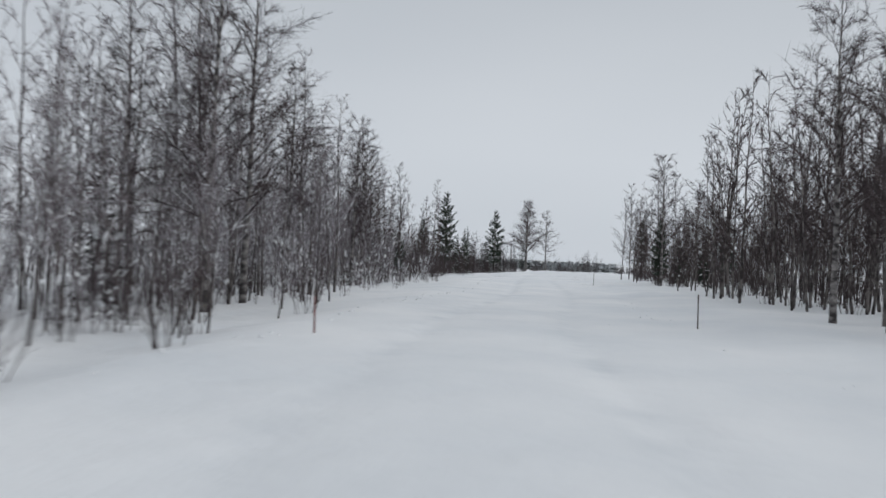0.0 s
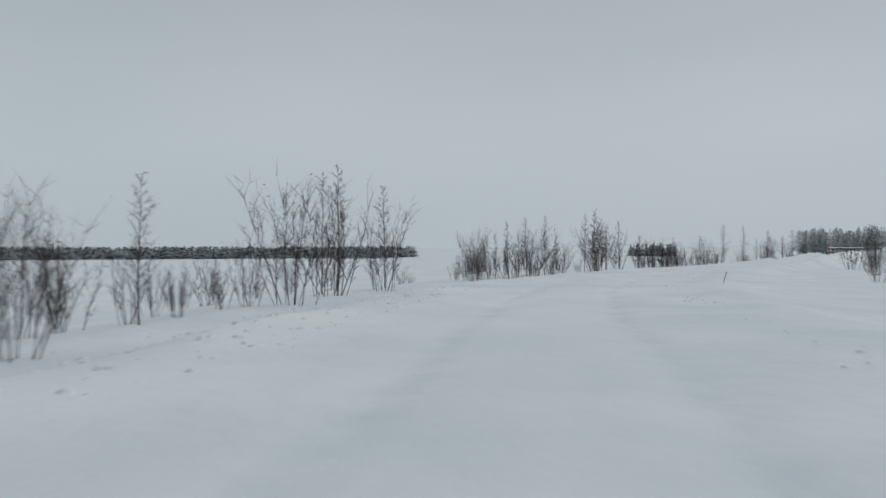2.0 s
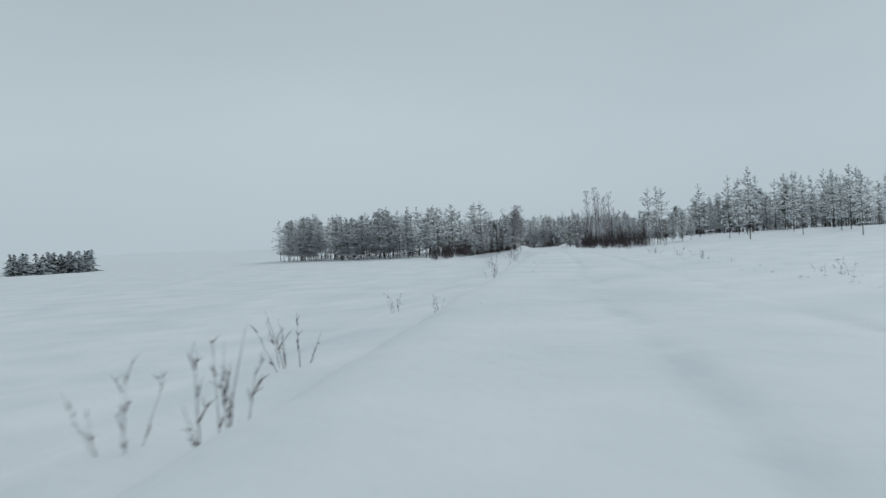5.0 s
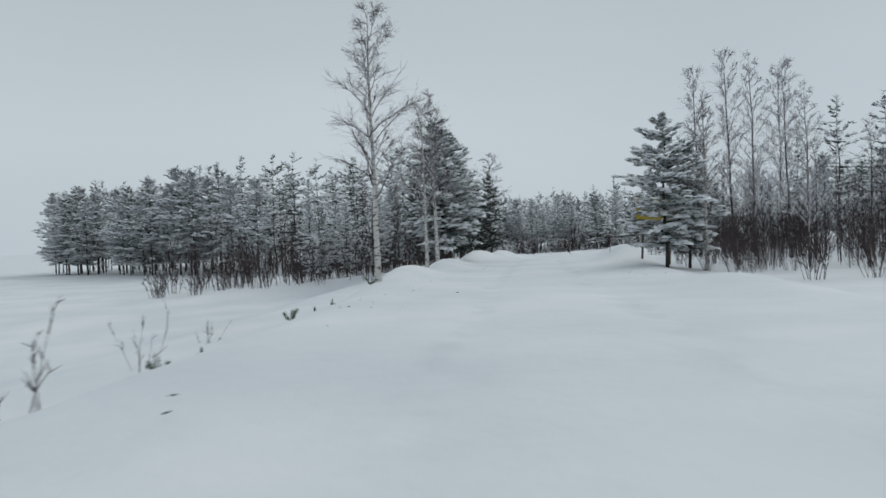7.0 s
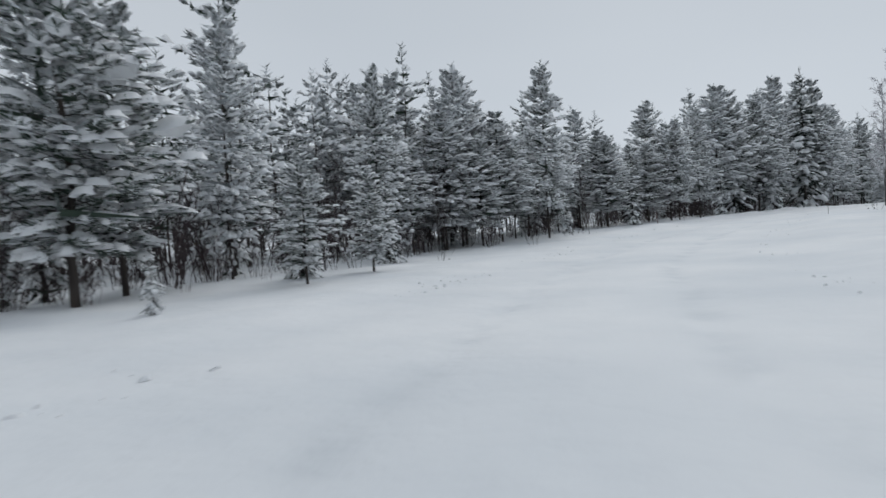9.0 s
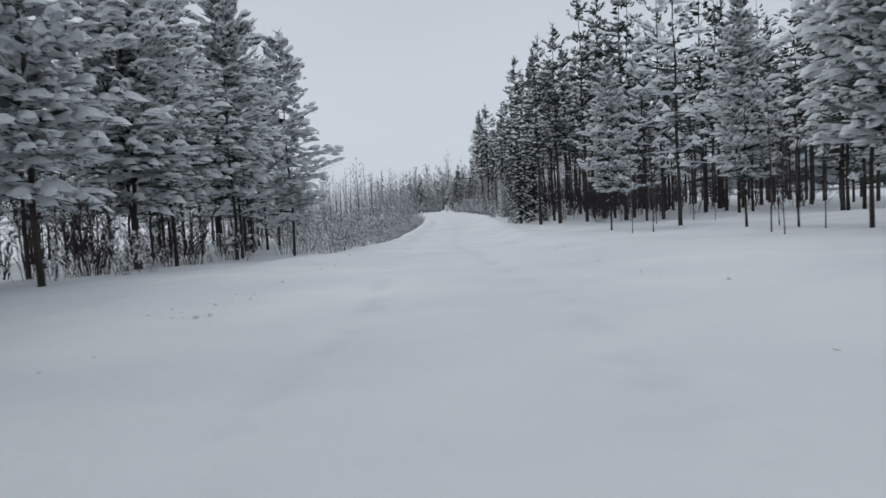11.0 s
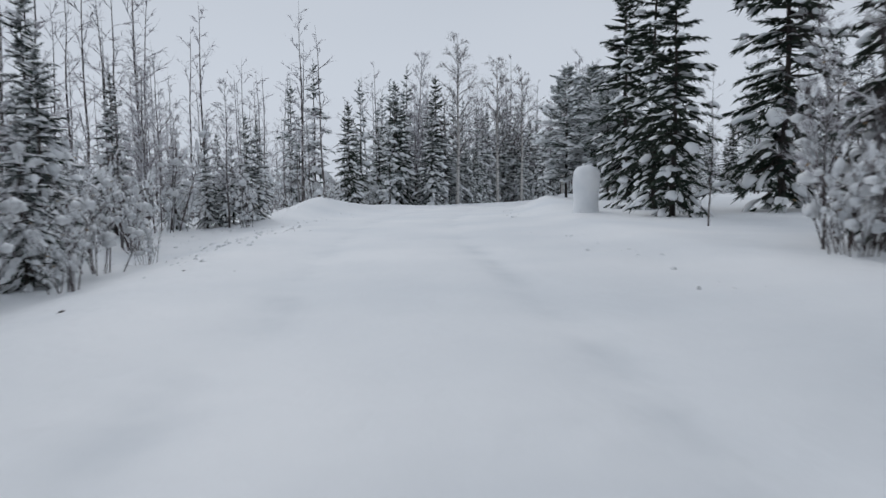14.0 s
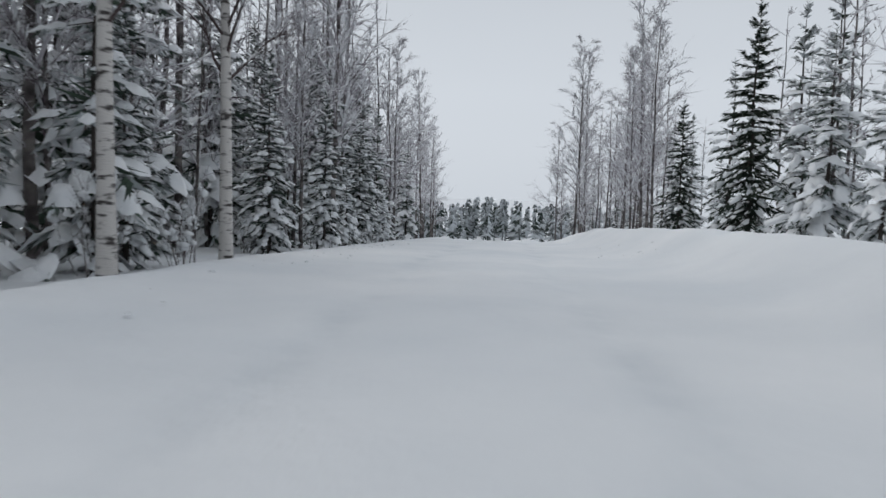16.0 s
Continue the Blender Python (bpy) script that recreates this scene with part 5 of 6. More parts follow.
stand(WHITE_SCRUB, 80, 380, 436, 3.5, 8, 0.4, 1.5, 602, bulk=brush)
stand(SNOWY, 38, 375, 403, -2.6, -1.8, 0.5, 0.9, 61)
stand(SNOWY, 14, 376, 402, -3.4, -2.2, 0.7, 1.2, 613)
stand(RIMED, 14, 388, 404, -3.2, -1.9, 1.4, 2.3, 614)
stand(WHITE_SCRUB, 60, 375, 404, -3.2, -1.75, 0.5, 1.0, 616, bulk=brush)
stand(SNOWY, 26, 383, 412, -5.0, -2.4, 0.9, 1.7, 612)
stand(SNOWY, 26, 402, 440, -3.6, -2.3, 0.8, 1.6, 611)
plant(SNOWY, [(266.1, 214.0, 1.6), (266.9, 213.3, 1.9), (266.5, 213.4, 1.5)], 615)
plant(RIMED, [(266.6, 213.8, 2.1)], 616)
stand(WHITE_SCRUB, 80, 374, 404, -6, -2.8, 0.8, 1.4, 621, bulk=brush)
stand(WHITE_SCRUB, 170, 376, 440, -14, -3.6, 1.0, 2.2, 62, bulk=brush)
stand(RIMED, 26, 397, 434, -5.5, -2.8, 1.8, 3.6, 63, tilt=4)
stand(THICK_RIMED, 80, 386, 436, -14, -4.0, 2.4, 4.8, 631, tilt=4, bulk=brush)
stand(RIMED, 24, 396, 440, -5.0, -2.9, 2.0, 3.8, 64, tilt=3)
stand(THICK_RIMED, 120, 392, 450, -18, -3.8, 2.2, 4.8, 641, tilt=3, bulk=brush)
plant(RIME_PINES, [(227.2, 235.7, 5.3), (224.2, 235.8, 5.2), (222.7, 237.7, 6.2), (226.4, 238.5, 6.3), (220.1, 237.6, 5.9), (227.6, 234.8, 4.5), (229.0, 235.9, 4.8)], 65)
wood(BACK_PINES, 55, [(223.4, 246.3), (299.8, 230.4), (323.0, 244.0), (231.1, 273.3)], 4.5, 7.0, 66, 8, 2.0, bulk=deep)
wood(THICK_RIMED, 60, [(234.5, 235.8), (283.1, 223.7), (295.9, 231.3), (242.3, 248.5)], 3.2, 6.0, 67, 8, 1.5, bulk=brush)
stand(SNOWY, 26, 406, 432, 3.1, 5.5, 0.7, 1.8, 68)
stand(YOUNG, 12, 424, 436, 3.9, 6, 2.0, 4.5, 69, tilt=8)
# dark spruces and snowy pines where the wood opens
for s_, d_, h_ in ((446, 4.9, 6.5), (441, 4.7, 5.6), (438.4, 4.4, 4.6), (433, 4.8, 5.4), (440, 6.8, 7.0), (430, 5.2, 4.2)):
    plant(DARK_SPRUCES, [(*map(float, spot(s_, d_)), h_)], int(s_))
plant(HERO_PINES, [(282.3, 209.8, 4.3), (283.3, 208.5, 4.6), (281.0, 209.0, 3.9), (285.0, 207.6, 4.8)], 702, squash=1.35)
plant(SNOW_SPRUCES, [(269.7, 221.2, 3.2), (273.0, 221.1, 2.6), (267.8, 222.0, 2.0), (294.4, 213.2, 5.0)], 70)
plant(DARK_SPRUCES, [(287.3, 216.3, 4.0), (292.1, 213.8, 5.6), (296.4, 211.1, 6.8)], 701)
stand(SNOW_SPRUCES, 14, 457, 469, -4.0, -2.8, 1.6, 4.2, 71)
stand(SNOW_SPRUCES, 10, 468, 478, -6.0, -4.0, 2.5, 6.0, 712)
stand(SNOW_SPRUCES, 7, 430, 440, -4.4, -3.2, 0.9, 2.4, 713)
stand(SNOW_SPRUCES, 12, 476, 512, -7, -4.2, 4.0, 7.5, 711)
stand(RIMED, 30, 456, 520, -7, -3.7, 4.0, 8.0, 72, tilt=3)
stand(THICK_RIMED, 150, 440, 500, -16, -4.6, 3.5, 8.0, 73, tilt=3, bulk=brush)
stand(THICK_RIMED, 70, 484, 560, -14, -4.6, 8.0, 13.0, 732, tilt=2, bulk=brush)
stand(RIMED, 12, 486, 540, -7, -4.2, 9.0, 13.0, 733, tilt=2)
stand(RIMED, 9, 506, 536, 5.0, 10, 9.0, 13.0, 734, tilt=2)
plant(SNOW_SPRUCES, [(319.0, 189.1, 3.2), (315.3, 193.6, 3.4), (318.2, 190.6, 3.6), (311.2, 196.4, 2.2), (304.3, 202.4, 4.6), (302.6, 204.4, 4.2), (291.0, 212.4, 4.6), (294.5, 210.4, 4.4)], 735)
plant(PALE_BIRCHES, [(292.7, 210.9, 8.0), (297.2, 207.6, 8.0), (305.9, 200.4, 8.0), (313.3, 194.2, 8.0), (315.3, 192.4, 8.0), (300.7, 205.1, 8.0)], 737)
stand(BACK_SPRUCES, 130, 455, 520, -12, -4.2, 3.0, 8.0, 731, bulk=brush)
stand(SNOWY, 26, 436, 458, -7, -4.0, 0.6, 1.5, 74)
stand(WHITE_SCRUB, 170, 434, 480, -16, -5.0, 0.8, 2.2, 741, bulk=brush)
stand(SNOWY, 24, 457, 505, -5, -3.5, 0.5, 1.3, 75)
plant(DARK_SPRUCES, [(305.9, 191.1, 5.4), (304.7, 190.2, 5.0), (303.9, 188.8, 5.5), (317.8, 179.0, 3.9), (313.8, 182.6, 4.8)], 78)
plant(SNOW_SPRUCES, [(306.8, 189.6, 4.6), (302.2, 191.6, 3.2)], 781)
plant(WHITE_SPRUCES, [(311.0, 185.6, 3.1), (309.8, 186.9, 2.4), (312.4, 183.4, 2.6), (321.9, 187.0, 2.0), (326.4, 183.1, 1.9)], 79)
plant(RIMED, [(319.3, 178.2, 7.2), (326.3, 173.3, 5.2), (320.9, 177.1, 6.4), (322.6, 177.9, 6.6), (328.3, 170.9, 5.0), (286.8, 207.1, 3.6), (285.1, 206.1, 4.2)], 80)
stand(SNOWY, 20, 458, 486, 4.6, 9, 0.4, 1.1, 81)
stand(BACK_SPRUCES, 30, 474, 530, 6, 14, 4.0, 7.5, 82, bulk=brush)
stand(THICK_RIMED, 50, 488, 545, 5, 14, 5.0, 10.0, 821, bulk=brush)
stand(BACK_PINES, 20, 446, 520, 12, 26, 4.0, 7.0, 822, bulk=deep)
wood(BACK_PINES, 40, [(256.9, 210.7), (292.9, 197.2), (289.7, 181.5), (255.2, 192.7)], 5.0, 8.0, 84, 7, 2.0, bulk=deep)
deep.done("deep_forest", "dense snow-dusted pine forest behind the front rows", "forest")
brush.done("snowy_thicket", "snow-laden birch and spruce thicket beyond the roadside", "thicket")

# ---- things by the road ----
def box(bm, x0, x1, y0, y1, z0, z1, bevel=0.0):
    g = bmesh.ops.create_cube(bm, size=1.0, matrix=Matrix.Translation(((x0 + x1) / 2, (y0 + y1) / 2, (z0 + z1) / 2)) @ Matrix.Diagonal((x1 - x0, y1 - y0, z1 - z0, 1)))
    if bevel:
        bmesh.ops.bevel(bm, geom=list({e for v in g["verts"] for e in v.link_edges}), offset=bevel, segments=2, affect="EDGES")
    return bm


def beam(p, q, w, h, bevel=0.008):
    """A squared timber from p to q."""
    p, q = Vector(p), Vector(q)
    bm = bmesh.new()
    box(bm, 0, (q - p).length, -w / 2, w / 2, -h / 2, h / 2, bevel)
    bmesh.ops.transform(bm, matrix=Matrix.Translation(p) @ (q - p).to_track_quat("X", "Z").to_matrix().to_4x4(), verts=bm.verts)
    return bm


def snow_cap(p, q, w, h, seed):
    """A rounded ridge of snow along a beam, uneven, with bare gaps at its ends."""
    r = random.Random(seed)
    p, q = Vector(p), Vector(q)
    n = max(6, int((q - p).length / 0.12))
    bm = bmesh.new()
    rings = []
    side = Vector((-(q - p).y, (q - p).x, 0)).normalized()
    for i in range(n + 1):
        c = p.lerp(q, i / n)
        k = min(1.0, min(i, n - i) / 2 + 0.15) * r.uniform(0.75, 1.2)
        rings.append([bm.verts.new(c + side * (w * 0.62 * math.cos(a) * (0.7 + 0.3 * k)) + Vector((0, 0, max(0.0, math.sin(a)) * h * k - 0.012))) for a in [math.pi * j / 6 for j in range(7)]])
    for a, b in zip(rings, rings[1:]):
        for j in range(6):
            bm.faces.new((a[j], a[j + 1], b[j + 1], b[j]))
        bm.faces.new((a[6], a[0], b[0], b[6]))
    bm.faces.new(rings[0])
    bm.faces.new(list(reversed(rings[-1])))
    bmesh.ops.recalc_face_normals(bm, faces=bm.faces)
    for f in bm.faces:
        f.smooth = True
    return bm


def bridge_rail(s0, s1, d, seed, end_board):
    """A wooden bridge railing: square posts, two rails, snow on top."""
    root = new("bridge_railing")
    x, y = spot(s0, d)
    z0 = float(np.interp(s0, LINE_S, LINE[:, 2]))
    root.location = (float(x), float(y), z0)
    def place(s, h):
        px, py = spot(s, d)
        return Vector((float(px) - float(x), float(py) - float(y), float(np.interp(s, LINE_S, LINE[:, 2])) - z0 + h))
    stops = np.linspace(s0, s1, int((s1 - s0) / 1.35) + 1)
    for a in stops:
        p = place(a, -0.35)
        part("post", beam(p, place(a, 0.60), 0.10, 0.10), TIMBER, root)
    rails = np.linspace(s0 - 0.1, s1 + 0.1, 5)
    off = 0.075 if d < 0 else -0.075
    for i, (a, b) in enumerate(zip(rails, rails[1:])):
        side = Vector((TANGENT[START][1], -TANGENT[START][0], 0)) * 0
        top = part("top_rail", beam(place(a, 0.64), place(b, 0.64), 0.16, 0.085), TIMBER, root)
        part("snow", snow_cap(place(a, 0.683) - place(a, 0.64) + place(a, 0.64), place(b, 0.683), 0.17, 0.07, seed + i), SNOW, top, "ridge of snow on the top rail")
        low = part("lower_rail", beam(place(a, 0.30), place(b, 0.30), 0.06, 0.10), TIMBER, root)
        part("snow", snow_cap(place(a, 0.35), place(b, 0.35), 0.09, 0.045, seed + 20 + i), SNOW, low, "thin snow on the lower rail")
    if end_board:
        bm = bmesh.new()
        box(bm, -0.075, 0.075, -0.012, 0.012, 0.30, 0.60, 0.004)
        t = TANGENT[int(np.argmin(np.abs(LINE_S - s0)))]
        bmesh.ops.transform(bm, matrix=Matrix.Translation(place(s0, 0.0) - Vector((t[0], t[1], 0)) * 0.066) @ Matrix.Rotation(math.atan2(-t[0], t[1]), 4, "Z"), verts=bm.verts)
        part("marker_board", bm, ORANGE, root, "orange reflector board on the first post")
    return tagged(root, "grey weathered timber bridge railing topped with snow", "bridge railing", "bridge railings")


bridge_rail(149.0, 162.5, -2.05, 300, True)
bridge_rail(150.4, 165.0, 1.9, 340, False)


def marker_post(x, y, h, mat, tilt, seed):
    """A thin plough marker stick with a paler tip."""
    r = random.Random(seed)
    root = new("plough_marker")
    root.matrix_basis = pose(x, y, gz(x, y), r.uniform(-2, 2), tilt, r.uniform(0, 360))
    for name, a, b, m in (("stick", -0.25, h * 0.86, mat), ("tip", h * 0.86, h, POST_DARK)):
        bm = bmesh.new()
        bmesh.ops.create_cone(bm, cap_ends=True, segments=8, radius1=0.009, radius2=0.007, depth=b - a, matrix=Matrix.Translation((0, 0, (a + b) / 2)))
        part(name, bm, m, root)
    return tagged(root, "thin reddish plough marker stick in the roadside snow", "marker post", "plough markers")


for i, (x, y, h, mat, tilt) in enumerate([
        (0.4, 8.7, 0.40, POST_DARK, 1), (-2.8, 5.3, 0.36, POST_RED, 3), (-2.6, 27.6, 0.45, POST_DARK, 0), (-5.2, 51.7, 0.50, POST_RED, 1), (-5.0, 64.0, 0.45, POST_DARK, 1), (-0.1, 85.5, 0.30, POST_DARK, 14), (160.0, 246.7, 0.48, POST_RED, 8), (159.1, 240.9, 0.45, POST_DARK, 0),
        (127.2, 241.5, 0.6, POST_RED, 6), (131.0, 236.6, 0.5, POST_DARK, 10), (139.0, 239.6, 0.6, POST_RED, 0), (155.0, 247.9, 0.5, POST_DARK, 0), (109.5, 220.3, 0.75, POST_RED, 0)]):
    marker_post(x, y, h, mat, tilt, 400 + i)


def cable_sign(x, y, turn):
    """A yellow board with black letters on two posts, snow on its top edge."""
    root = new("cable_sign")
    root.matrix_basis = pose(x, y, gz(x, y), 0, 4, turn)
    for sx in (-0.36, 0.36):
        bm = bmesh.new()
        box(bm, sx - 0.025, sx + 0.025, 0.02, 0.07, -0.3, 1.66, 0.006)
        part("post", bm, TIMBER, root)
    bm = bmesh.new()
    box(bm, -0.57, 0.57, -0.012, 0.012, 1.12, 1.68, 0.005)
    board = part("board", bm, YELLOW, root, "yellow painted board")
    letters = bpy.data.curves.new("lettering", "FONT")
    letters.body, letters.size, letters.align_x, letters.align_y, letters.extrude = "KAAPELI", 0.235, "CENTER", "CENTER", 0.003
    holder = bpy.data.objects.new("lettering", letters)
    scene.collection.objects.link(holder)
    me = bpy.data.meshes.new_from_object(holder.evaluated_get(bpy.context.evaluated_depsgraph_get()))
    bpy.data.objects.remove(holder)
    me.transform(Matrix.Translation((0, -0.017, 1.40)) @ Matrix.Rotation(radians(90), 4, "X") @ Matrix.Diagonal((1.06, 1.55, 1, 1)))
    me.materials.clear()
    me.materials.append(BLACK)
    text = new("lettering", me)
    text.parent = board
    tagged(text, "black letters reading KAAPELI")
    part("snow", snow_cap((-0.57, 0.0, 1.68), (0.57, 0.0, 1.68), 0.05, 0.05, 9), SNOW, root, "snow along the top edge")
    return tagged(root, "yellow cable warning board with black letters on wooden posts", "sign")


cable_sign(108.1, 217.3, -36)


def leaning_sign(x, y):
    """Two dark boards seen from behind on a steel pole that leans far over."""
    root = new("leaning_sign")
    root.matrix_basis = pose(x, y, gz(x, y) - 0.02, 0, -36, -52) @ Matrix.Scale(0.62, 4)
    bm = bmesh.new()
    bmesh.ops.create_cone(bm, cap_ends=True, segments=10, radius1=0.028, radius2=0.028, depth=1.1, matrix=Matrix.Translation((0, 0, 0.25)))
    part("pole", bm, STEEL, root)
    for z in (0.42, 0.68):
        bm = bmesh.new()
        box(bm, -0.13, 0.13, -0.045, -0.028, z - 0.12, z + 0.12, 0.004)
        part("board", bm, SIGN_BACK, root)
        bm = bmesh.new()
        box(bm, -0.12, 0.12, -0.062, -0.046, z - 0.012, z + 0.012, 0.003)
        part("rail", bm, STEEL, root)
    part("snow", snow_cap((-0.13, -0.035, 0.80), (0.13, -0.035, 0.80), 0.05, 0.03, 12), SNOW, root, "snow on the upper edge")
    return tagged(root, "dark sign boards on a leaning steel pole in snow", "sign")


leaning_sign(125.7, 239.5)


def snow_pillar(x, y):
    """A stub wholly under a tall rounded cap of snow, leaning a little."""
    rings = []
    r = random.Random(5)
    bm = bmesh.new()
    for z, w in ((-0.15, 0.30), (0.05, 0.23), (0.18, 0.215), (0.32, 0.225), (0.45, 0.245), (0.60, 0.25), (0.72, 0.225), (0.80, 0.165), (0.84, 0.07)):
        rings.append([bm.verts.new((math.cos(a) * w * r.uniform(0.95, 1.05) - 0.05 * z, math.sin(a) * w * r.uniform(0.95, 1.05), z)) for a in [2 * math.pi * k / 18 for k in range(18)]])
    for a, b in zip(rings, rings[1:]):
        for k in range(18):
            bm.faces.new((a[k], a[(k + 1) % 18], b[(k + 1) % 18], b[k]))
    bm.faces.new(rings[-1])
    for f in bm.faces:
        f.smooth = True
    root = new("snow_covered_stump")
    root.location = (x, y, gz(x, y))
    part("snow_cap", bm, SNOW, root, "tall rounded cap of snow")
    bm = bmesh.new()
    bmesh.ops.create_cone(bm, cap_ends=True, segments=10, radius1=0.16, radius2=0.14, depth=0.5, matrix=Matrix.Translation((0, 0, 0.05)))
    part("stump", bm, BARK, root)
    return tagged(root, "stump under a tall mushroom of fresh snow by the road", "snowy stump")


snow_pillar(273.1, 213.2)


def capped_post(x, y, h):
    root = new("wooden_post")
    root.location = (x, y, gz(x, y))
    bm = bmesh.new()
    bmesh.ops.create_cone(bm, cap_ends=True, segments=10, radius1=0.035, radius2=0.03, depth=h + 0.3, matrix=Matrix.Translation((0, 0, (h - 0.3) / 2)))
    part("post", bm, POST_DARK, root)
    bm = bmesh.new()
    bmesh.ops.create_icosphere(bm, subdivisions=2, radius=0.1, matrix=Matrix.Translation((0, 0, h + 0.03)) @ Matrix.Diagonal((1, 1, 0.85, 1)))
    for f in bm.faces:
        f.smooth = True
    part("snow_cap", bm, SNOW, root, "round cap of snow")
    return tagged(root, "short dark wooden post with a round snow cap", "post")


capped_post(282.7, 217.6, 0.55)


# ---- pine sprigs sticking out of the ploughed banks ----
def sprig(seed):
    r = random.Random(seed)
    root = new("pine_sprig")
    sh, wh = Shape(), Shape()
    for k in range(3):
        line = limb_line(V(0, 0, -0.05), heading(r.uniform(0, 6.28), r.uniform(0.7, 1.45)), r.uniform(0.2, 0.42), 0.2, r, 3, 0.2)
        sh.tube(line, [0.008, 0.006, 0.005, 0.003], 3)
        for j in range(18):
            q, d = on_line(line, 0.25 + 0.75 * (j + r.random()) / 18)
            for i in range(12):
                sh.blade(q, q + (d * 0.7 + V(r.uniform(-1, 1), r.uniform(-1, 1), r.uniform(-0.8, 0.8)) * 0.9).normalized() * r.uniform(0.05, 0.10), 0.0045, r)
            if r.random() < 0.3:
                wh.blob(q + V(0, 0, 0.02), d * 0.05, 0.03, 0.02, r, 0)
    sh.to("needles", [NEEDLE_GREEN], root)
    cover = wh.to("snow", [SNOW], root)
    if cover:
        tagged(cover, kind="stuff")
    return tagged(root, "broken green pine sprig stuck in the ploughed snow", "pine branch")


SPRIGS = Kind("pine sprigs", *[sprig(500 + i) for i in range(3)])
plant(SPRIGS, [(29.4, 136.6, 0.36), (28.5, 135.8, 0.2), (28.7, 135.6, 0.17), (16.8, 120.2, 0.14), (16.1, 118.2, 0.10), (16.6, 121.5, 0.22), (17.6, 122.8, 0.26), (16.9, 121.7, 0.14), (23.1, 130.6, 0.4), (29.7, 138.1, 0.22), (20.6, 126.8, 0.14), (26.0, 134.1, 0.45), (16.3, 118.9, 0.16), (28.7, 136.2, 0.22), (28.9, 136.0, 0.2), (29.6, 137.2, 0.3), (29.9, 138.1, 0.2)], 851)
stand(SPRIGS, 8, 128, 147, -3.2, -2.5, 0.08, 0.16, 85)
stand(SPRIGS, 9, 124, 152, 2.5, 3.6, 0.08, 0.2, 86)
stand(SPRIGS, 7, 150, 166, -3.2, -2.6, 0.15, 0.3, 87)
stand(SPRIGS, 12, 236, 262, -3.4, -2.5, 0.08, 0.2, 88)

for k in (BIRCHES, PALE_BIRCHES, YOUNG, HOARY, THICK, HOAR_THICK, HOAR_SCRUB, ALDER_TREES, RIMED, THICK_RIMED, SHRUBS, ALDERS, SCRUB, LOW, SNOWY, WHITE_SCRUB, BACK_SPRUCES, TALL_BACK, PINES, FIRS, RIME_PINES, BACK_PINES, HERO_PINES, SHADY_PINES, FROST_PINES, DARK_SPRUCES, SNOW_SPRUCES, WHITE_SPRUCES, TALL_PINES, SPRIGS):
    k.close()


# ---- far woods, past counting ----
def far_wood(name, places, h0, h1, seed, label, broad=1.0):
    r = random.Random(seed)
    sh = Shape()
    for x, y in places:
        z, h = gz(x, y), r.uniform(h0, h1)
        b = V(x, y, z - 0.3)
        sh.spike(b, b + V(0, 0, h), h * 0.02)
        for k in range(9):
            u = 0.10 + 0.87 * k / 9
            for j in range(3):
                a = r.uniform(0, 6.28)
                q = b + V(0, 0, h * u)
                w = (h * 0.26 * (1.1 - u) + h * 0.03) * broad
                sh.spike(q + V(0, 0, h * 0.06), q + V(math.cos(a) * w, math.sin(a) * w, -h * 0.02), h * 0.05)
    # distance haze is painted in here by the pale needle colour
    return tagged(sh.to(name, [NEEDLE_RIME_HAZE], None), label, "forest", kind="stuff")


r = random.Random(77)
far_wood("island_wood", [(62 + r.uniform(-7, 7), 311 + r.gauss(0, 2.5)) for _ in range(110)], 1.6, 4.8, 1, "dark wooded islet out on the frozen lake", 1.5)
far_wood("islet_wood", [(-40 + r.gauss(0, 6), 300 + r.gauss(0, 2.5)) for _ in range(90)], 1.2, 3.8, 2, "small wooded islet on the frozen lake", 1.6)
shore = [(-240 + 0.36 * i + r.uniform(-3, 3), 262 + 0.13 * i + r.uniform(-6, 18)) for i in range(600) for _ in range(2)]
far_wood("far_shore_wood", shore, 3.4, 5.2, 3, "distant grey forest on the far shore of the lake", 2.4)
right_shore = [(190 + r.uniform(-40, 90), 110 + r.uniform(-60, 70)) for _ in range(640)]
far_wood("hill_wood", right_shore, 8, 12, 4, "dense forest behind the bay, its needles paled to imitate haze", 1.9)
valley = [tuple(map(float, spot(r.uniform(590, 660), r.uniform(-34, 34)))) for _ in range(240)]
far_wood("valley_wood", valley, 6.5, 8.4, 5, "distant grey forest in the dip beyond the hill", 0.8)


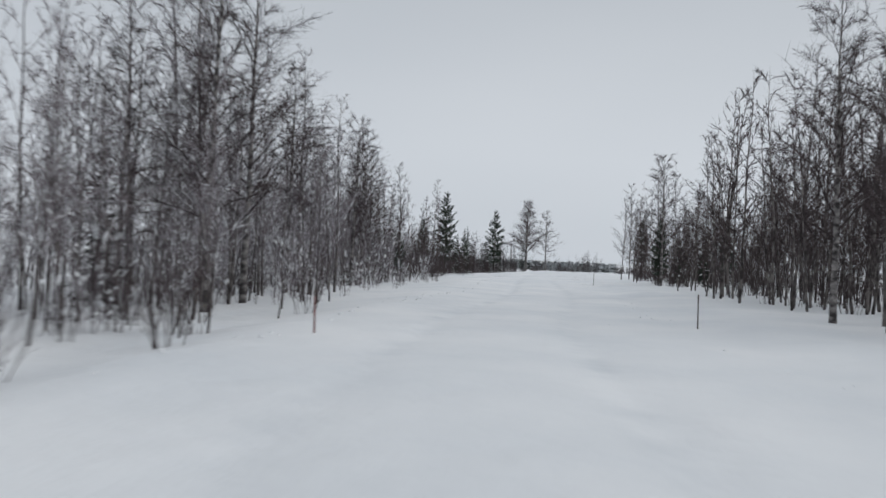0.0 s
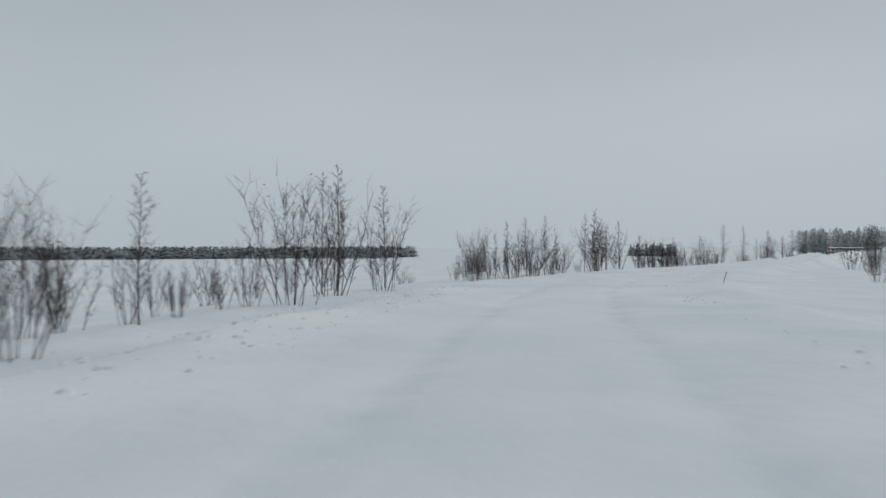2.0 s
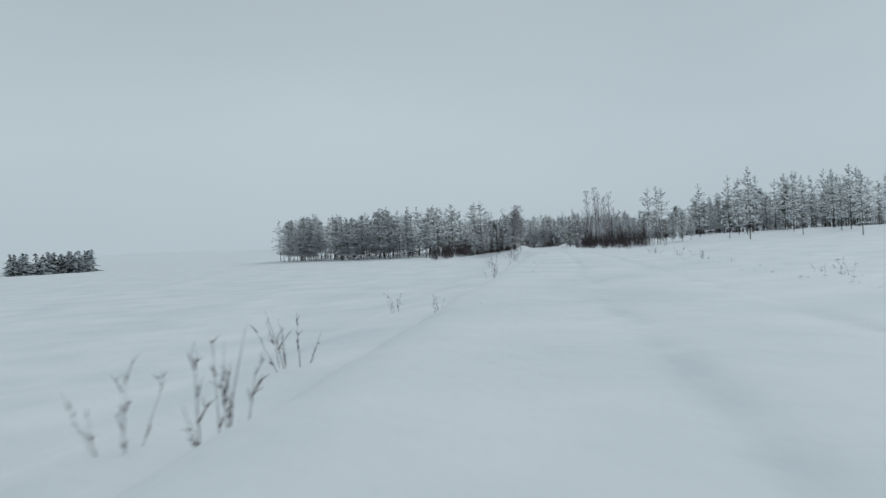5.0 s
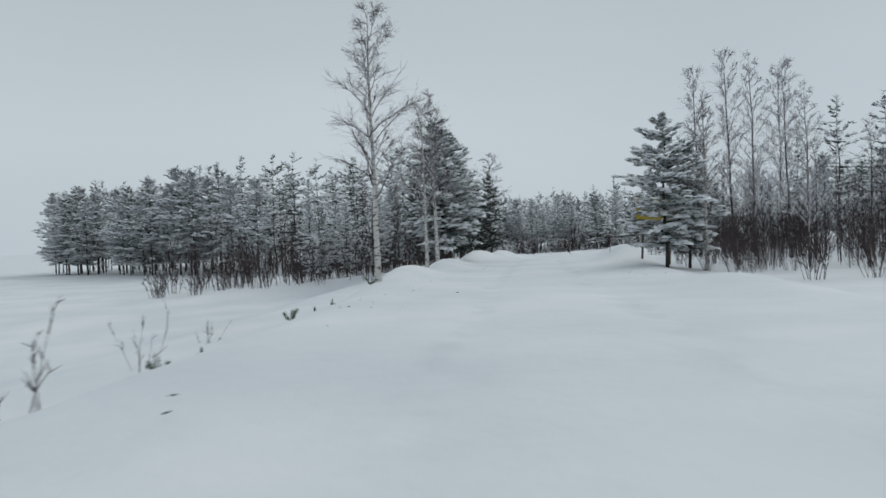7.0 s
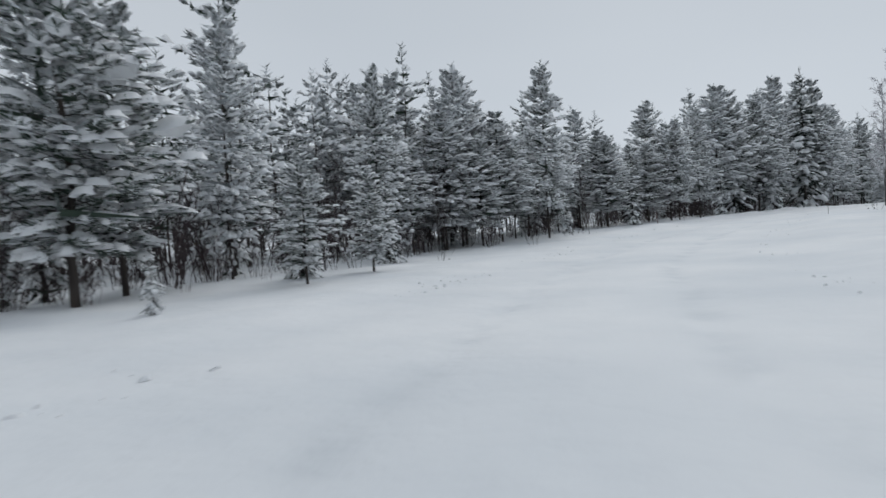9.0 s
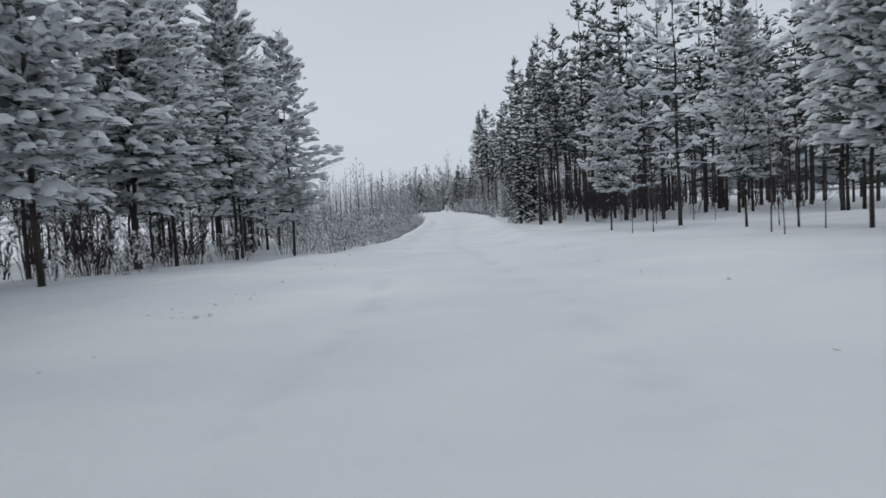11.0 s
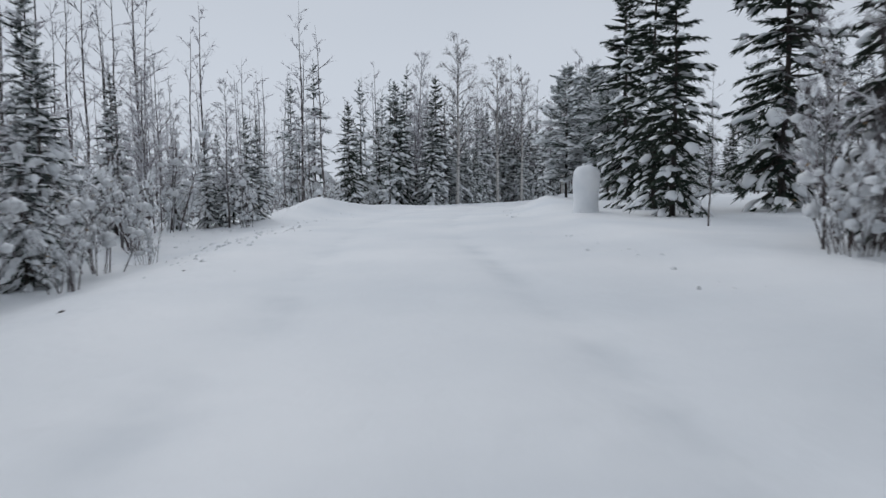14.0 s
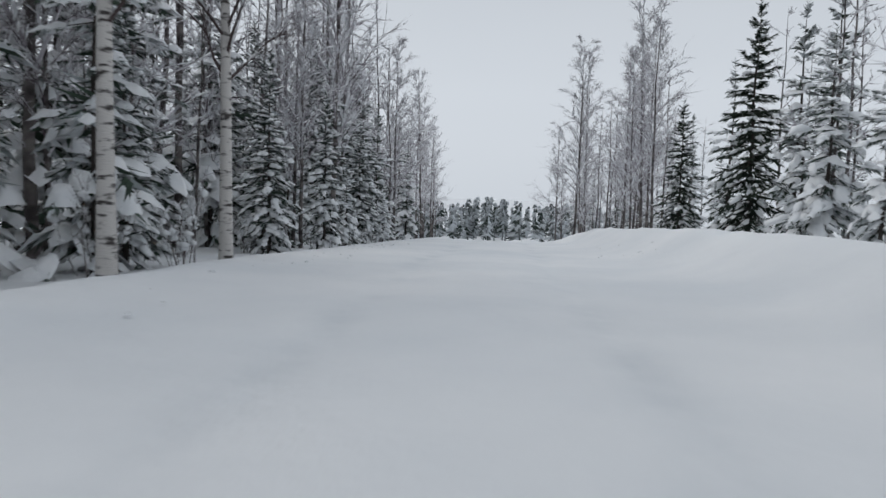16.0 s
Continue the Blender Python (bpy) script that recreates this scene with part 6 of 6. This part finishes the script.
# ---- crumbs of ploughed snow along the road's edges, past counting ----
clods = Shape()
for i in range(420):
    s0, side = r.uniform(-5, 500), r.choice((-1, 1))
    for j in range(r.randrange(3, 14)):
        s_, d_ = s0 + r.gauss(0, 0.7), side * (2.0 + r.gauss(0, 0.16))
        x, y = (float(c) for c in spot(s_, d_))
        k = 0.008 + 0.020 * r.random() ** 2
        clods.cap(V(x, y, gz(x, y) - 0.1 * k), V(k * r.uniform(0.8, 1.8), k * r.uniform(-1, 1), 0), k * r.uniform(0.7, 1.2), k * r.uniform(0.6, 1.0), r, 0, 6)
for s0, s1, d0, d1, many, k0, k1 in ((66, 86, -4.2, -1.9, 420, 0.015, 0.055), (56, 68, -3.4, -1.9, 140, 0.012, 0.04), (434, 447, -4.0, -1.6, 260, 0.012, 0.045), (138, 152, 1.7, 2.8, 160, 0.012, 0.05), (452, 476, 1.7, 2.6, 160, 0.010, 0.04), (452, 476, -2.4, -1.6, 110, 0.010, 0.03)):
    for i in range(many):
        x, y = (float(c) for c in spot(r.uniform(s0, s1), r.uniform(d0, d1)))
        k = k0 + (k1 - k0) * r.random() ** 2.5
        clods.cap(V(x, y, gz(x, y) - 0.1 * k), V(k * r.uniform(0.8, 1.7), k * r.uniform(-1, 1), 0), k * r.uniform(0.7, 1.2), k * r.uniform(0.5, 0.9), r, 0, 7)
tagged(clods.to("snow_crumbs", [SNOW], None), "crumbs of ploughed snow along the road edge", "snow", kind="stuff")


# ---- bits of bark and twig thrown out by the plough, past counting ----
litter = Shape()
for s0, s1, d0, d1, many in ((452, 478, 1.75, 2.3, 50), (452, 478, -2.1, -1.55, 40), (120, 150, -2.4, -1.2, 50), (120, 150, 1.4, 2.6, 30), (240, 268, -2.6, -1.2, 26), (405, 450, -1.9, -1.2, 40), (56, 90, -2.6, -1.8, 30)):
    for i in range(many):
        x, y = (float(c) for c in spot(r.uniform(s0, s1), r.uniform(d0, d1)))
        k = 0.004 + 0.010 * r.random() ** 2
        litter.blob(V(x, y, gz(x, y) + 0.004), V(k * r.uniform(0.8, 2.2), k * r.uniform(-1.2, 1.2), 0), k * r.uniform(0.5, 0.9), k * r.uniform(0.4, 0.7), r, 0, 4)
tagged(litter.to("bark_litter", [BARK], None), "bits of bark and twig scattered along the ploughed edge", "litter", kind="stuff")
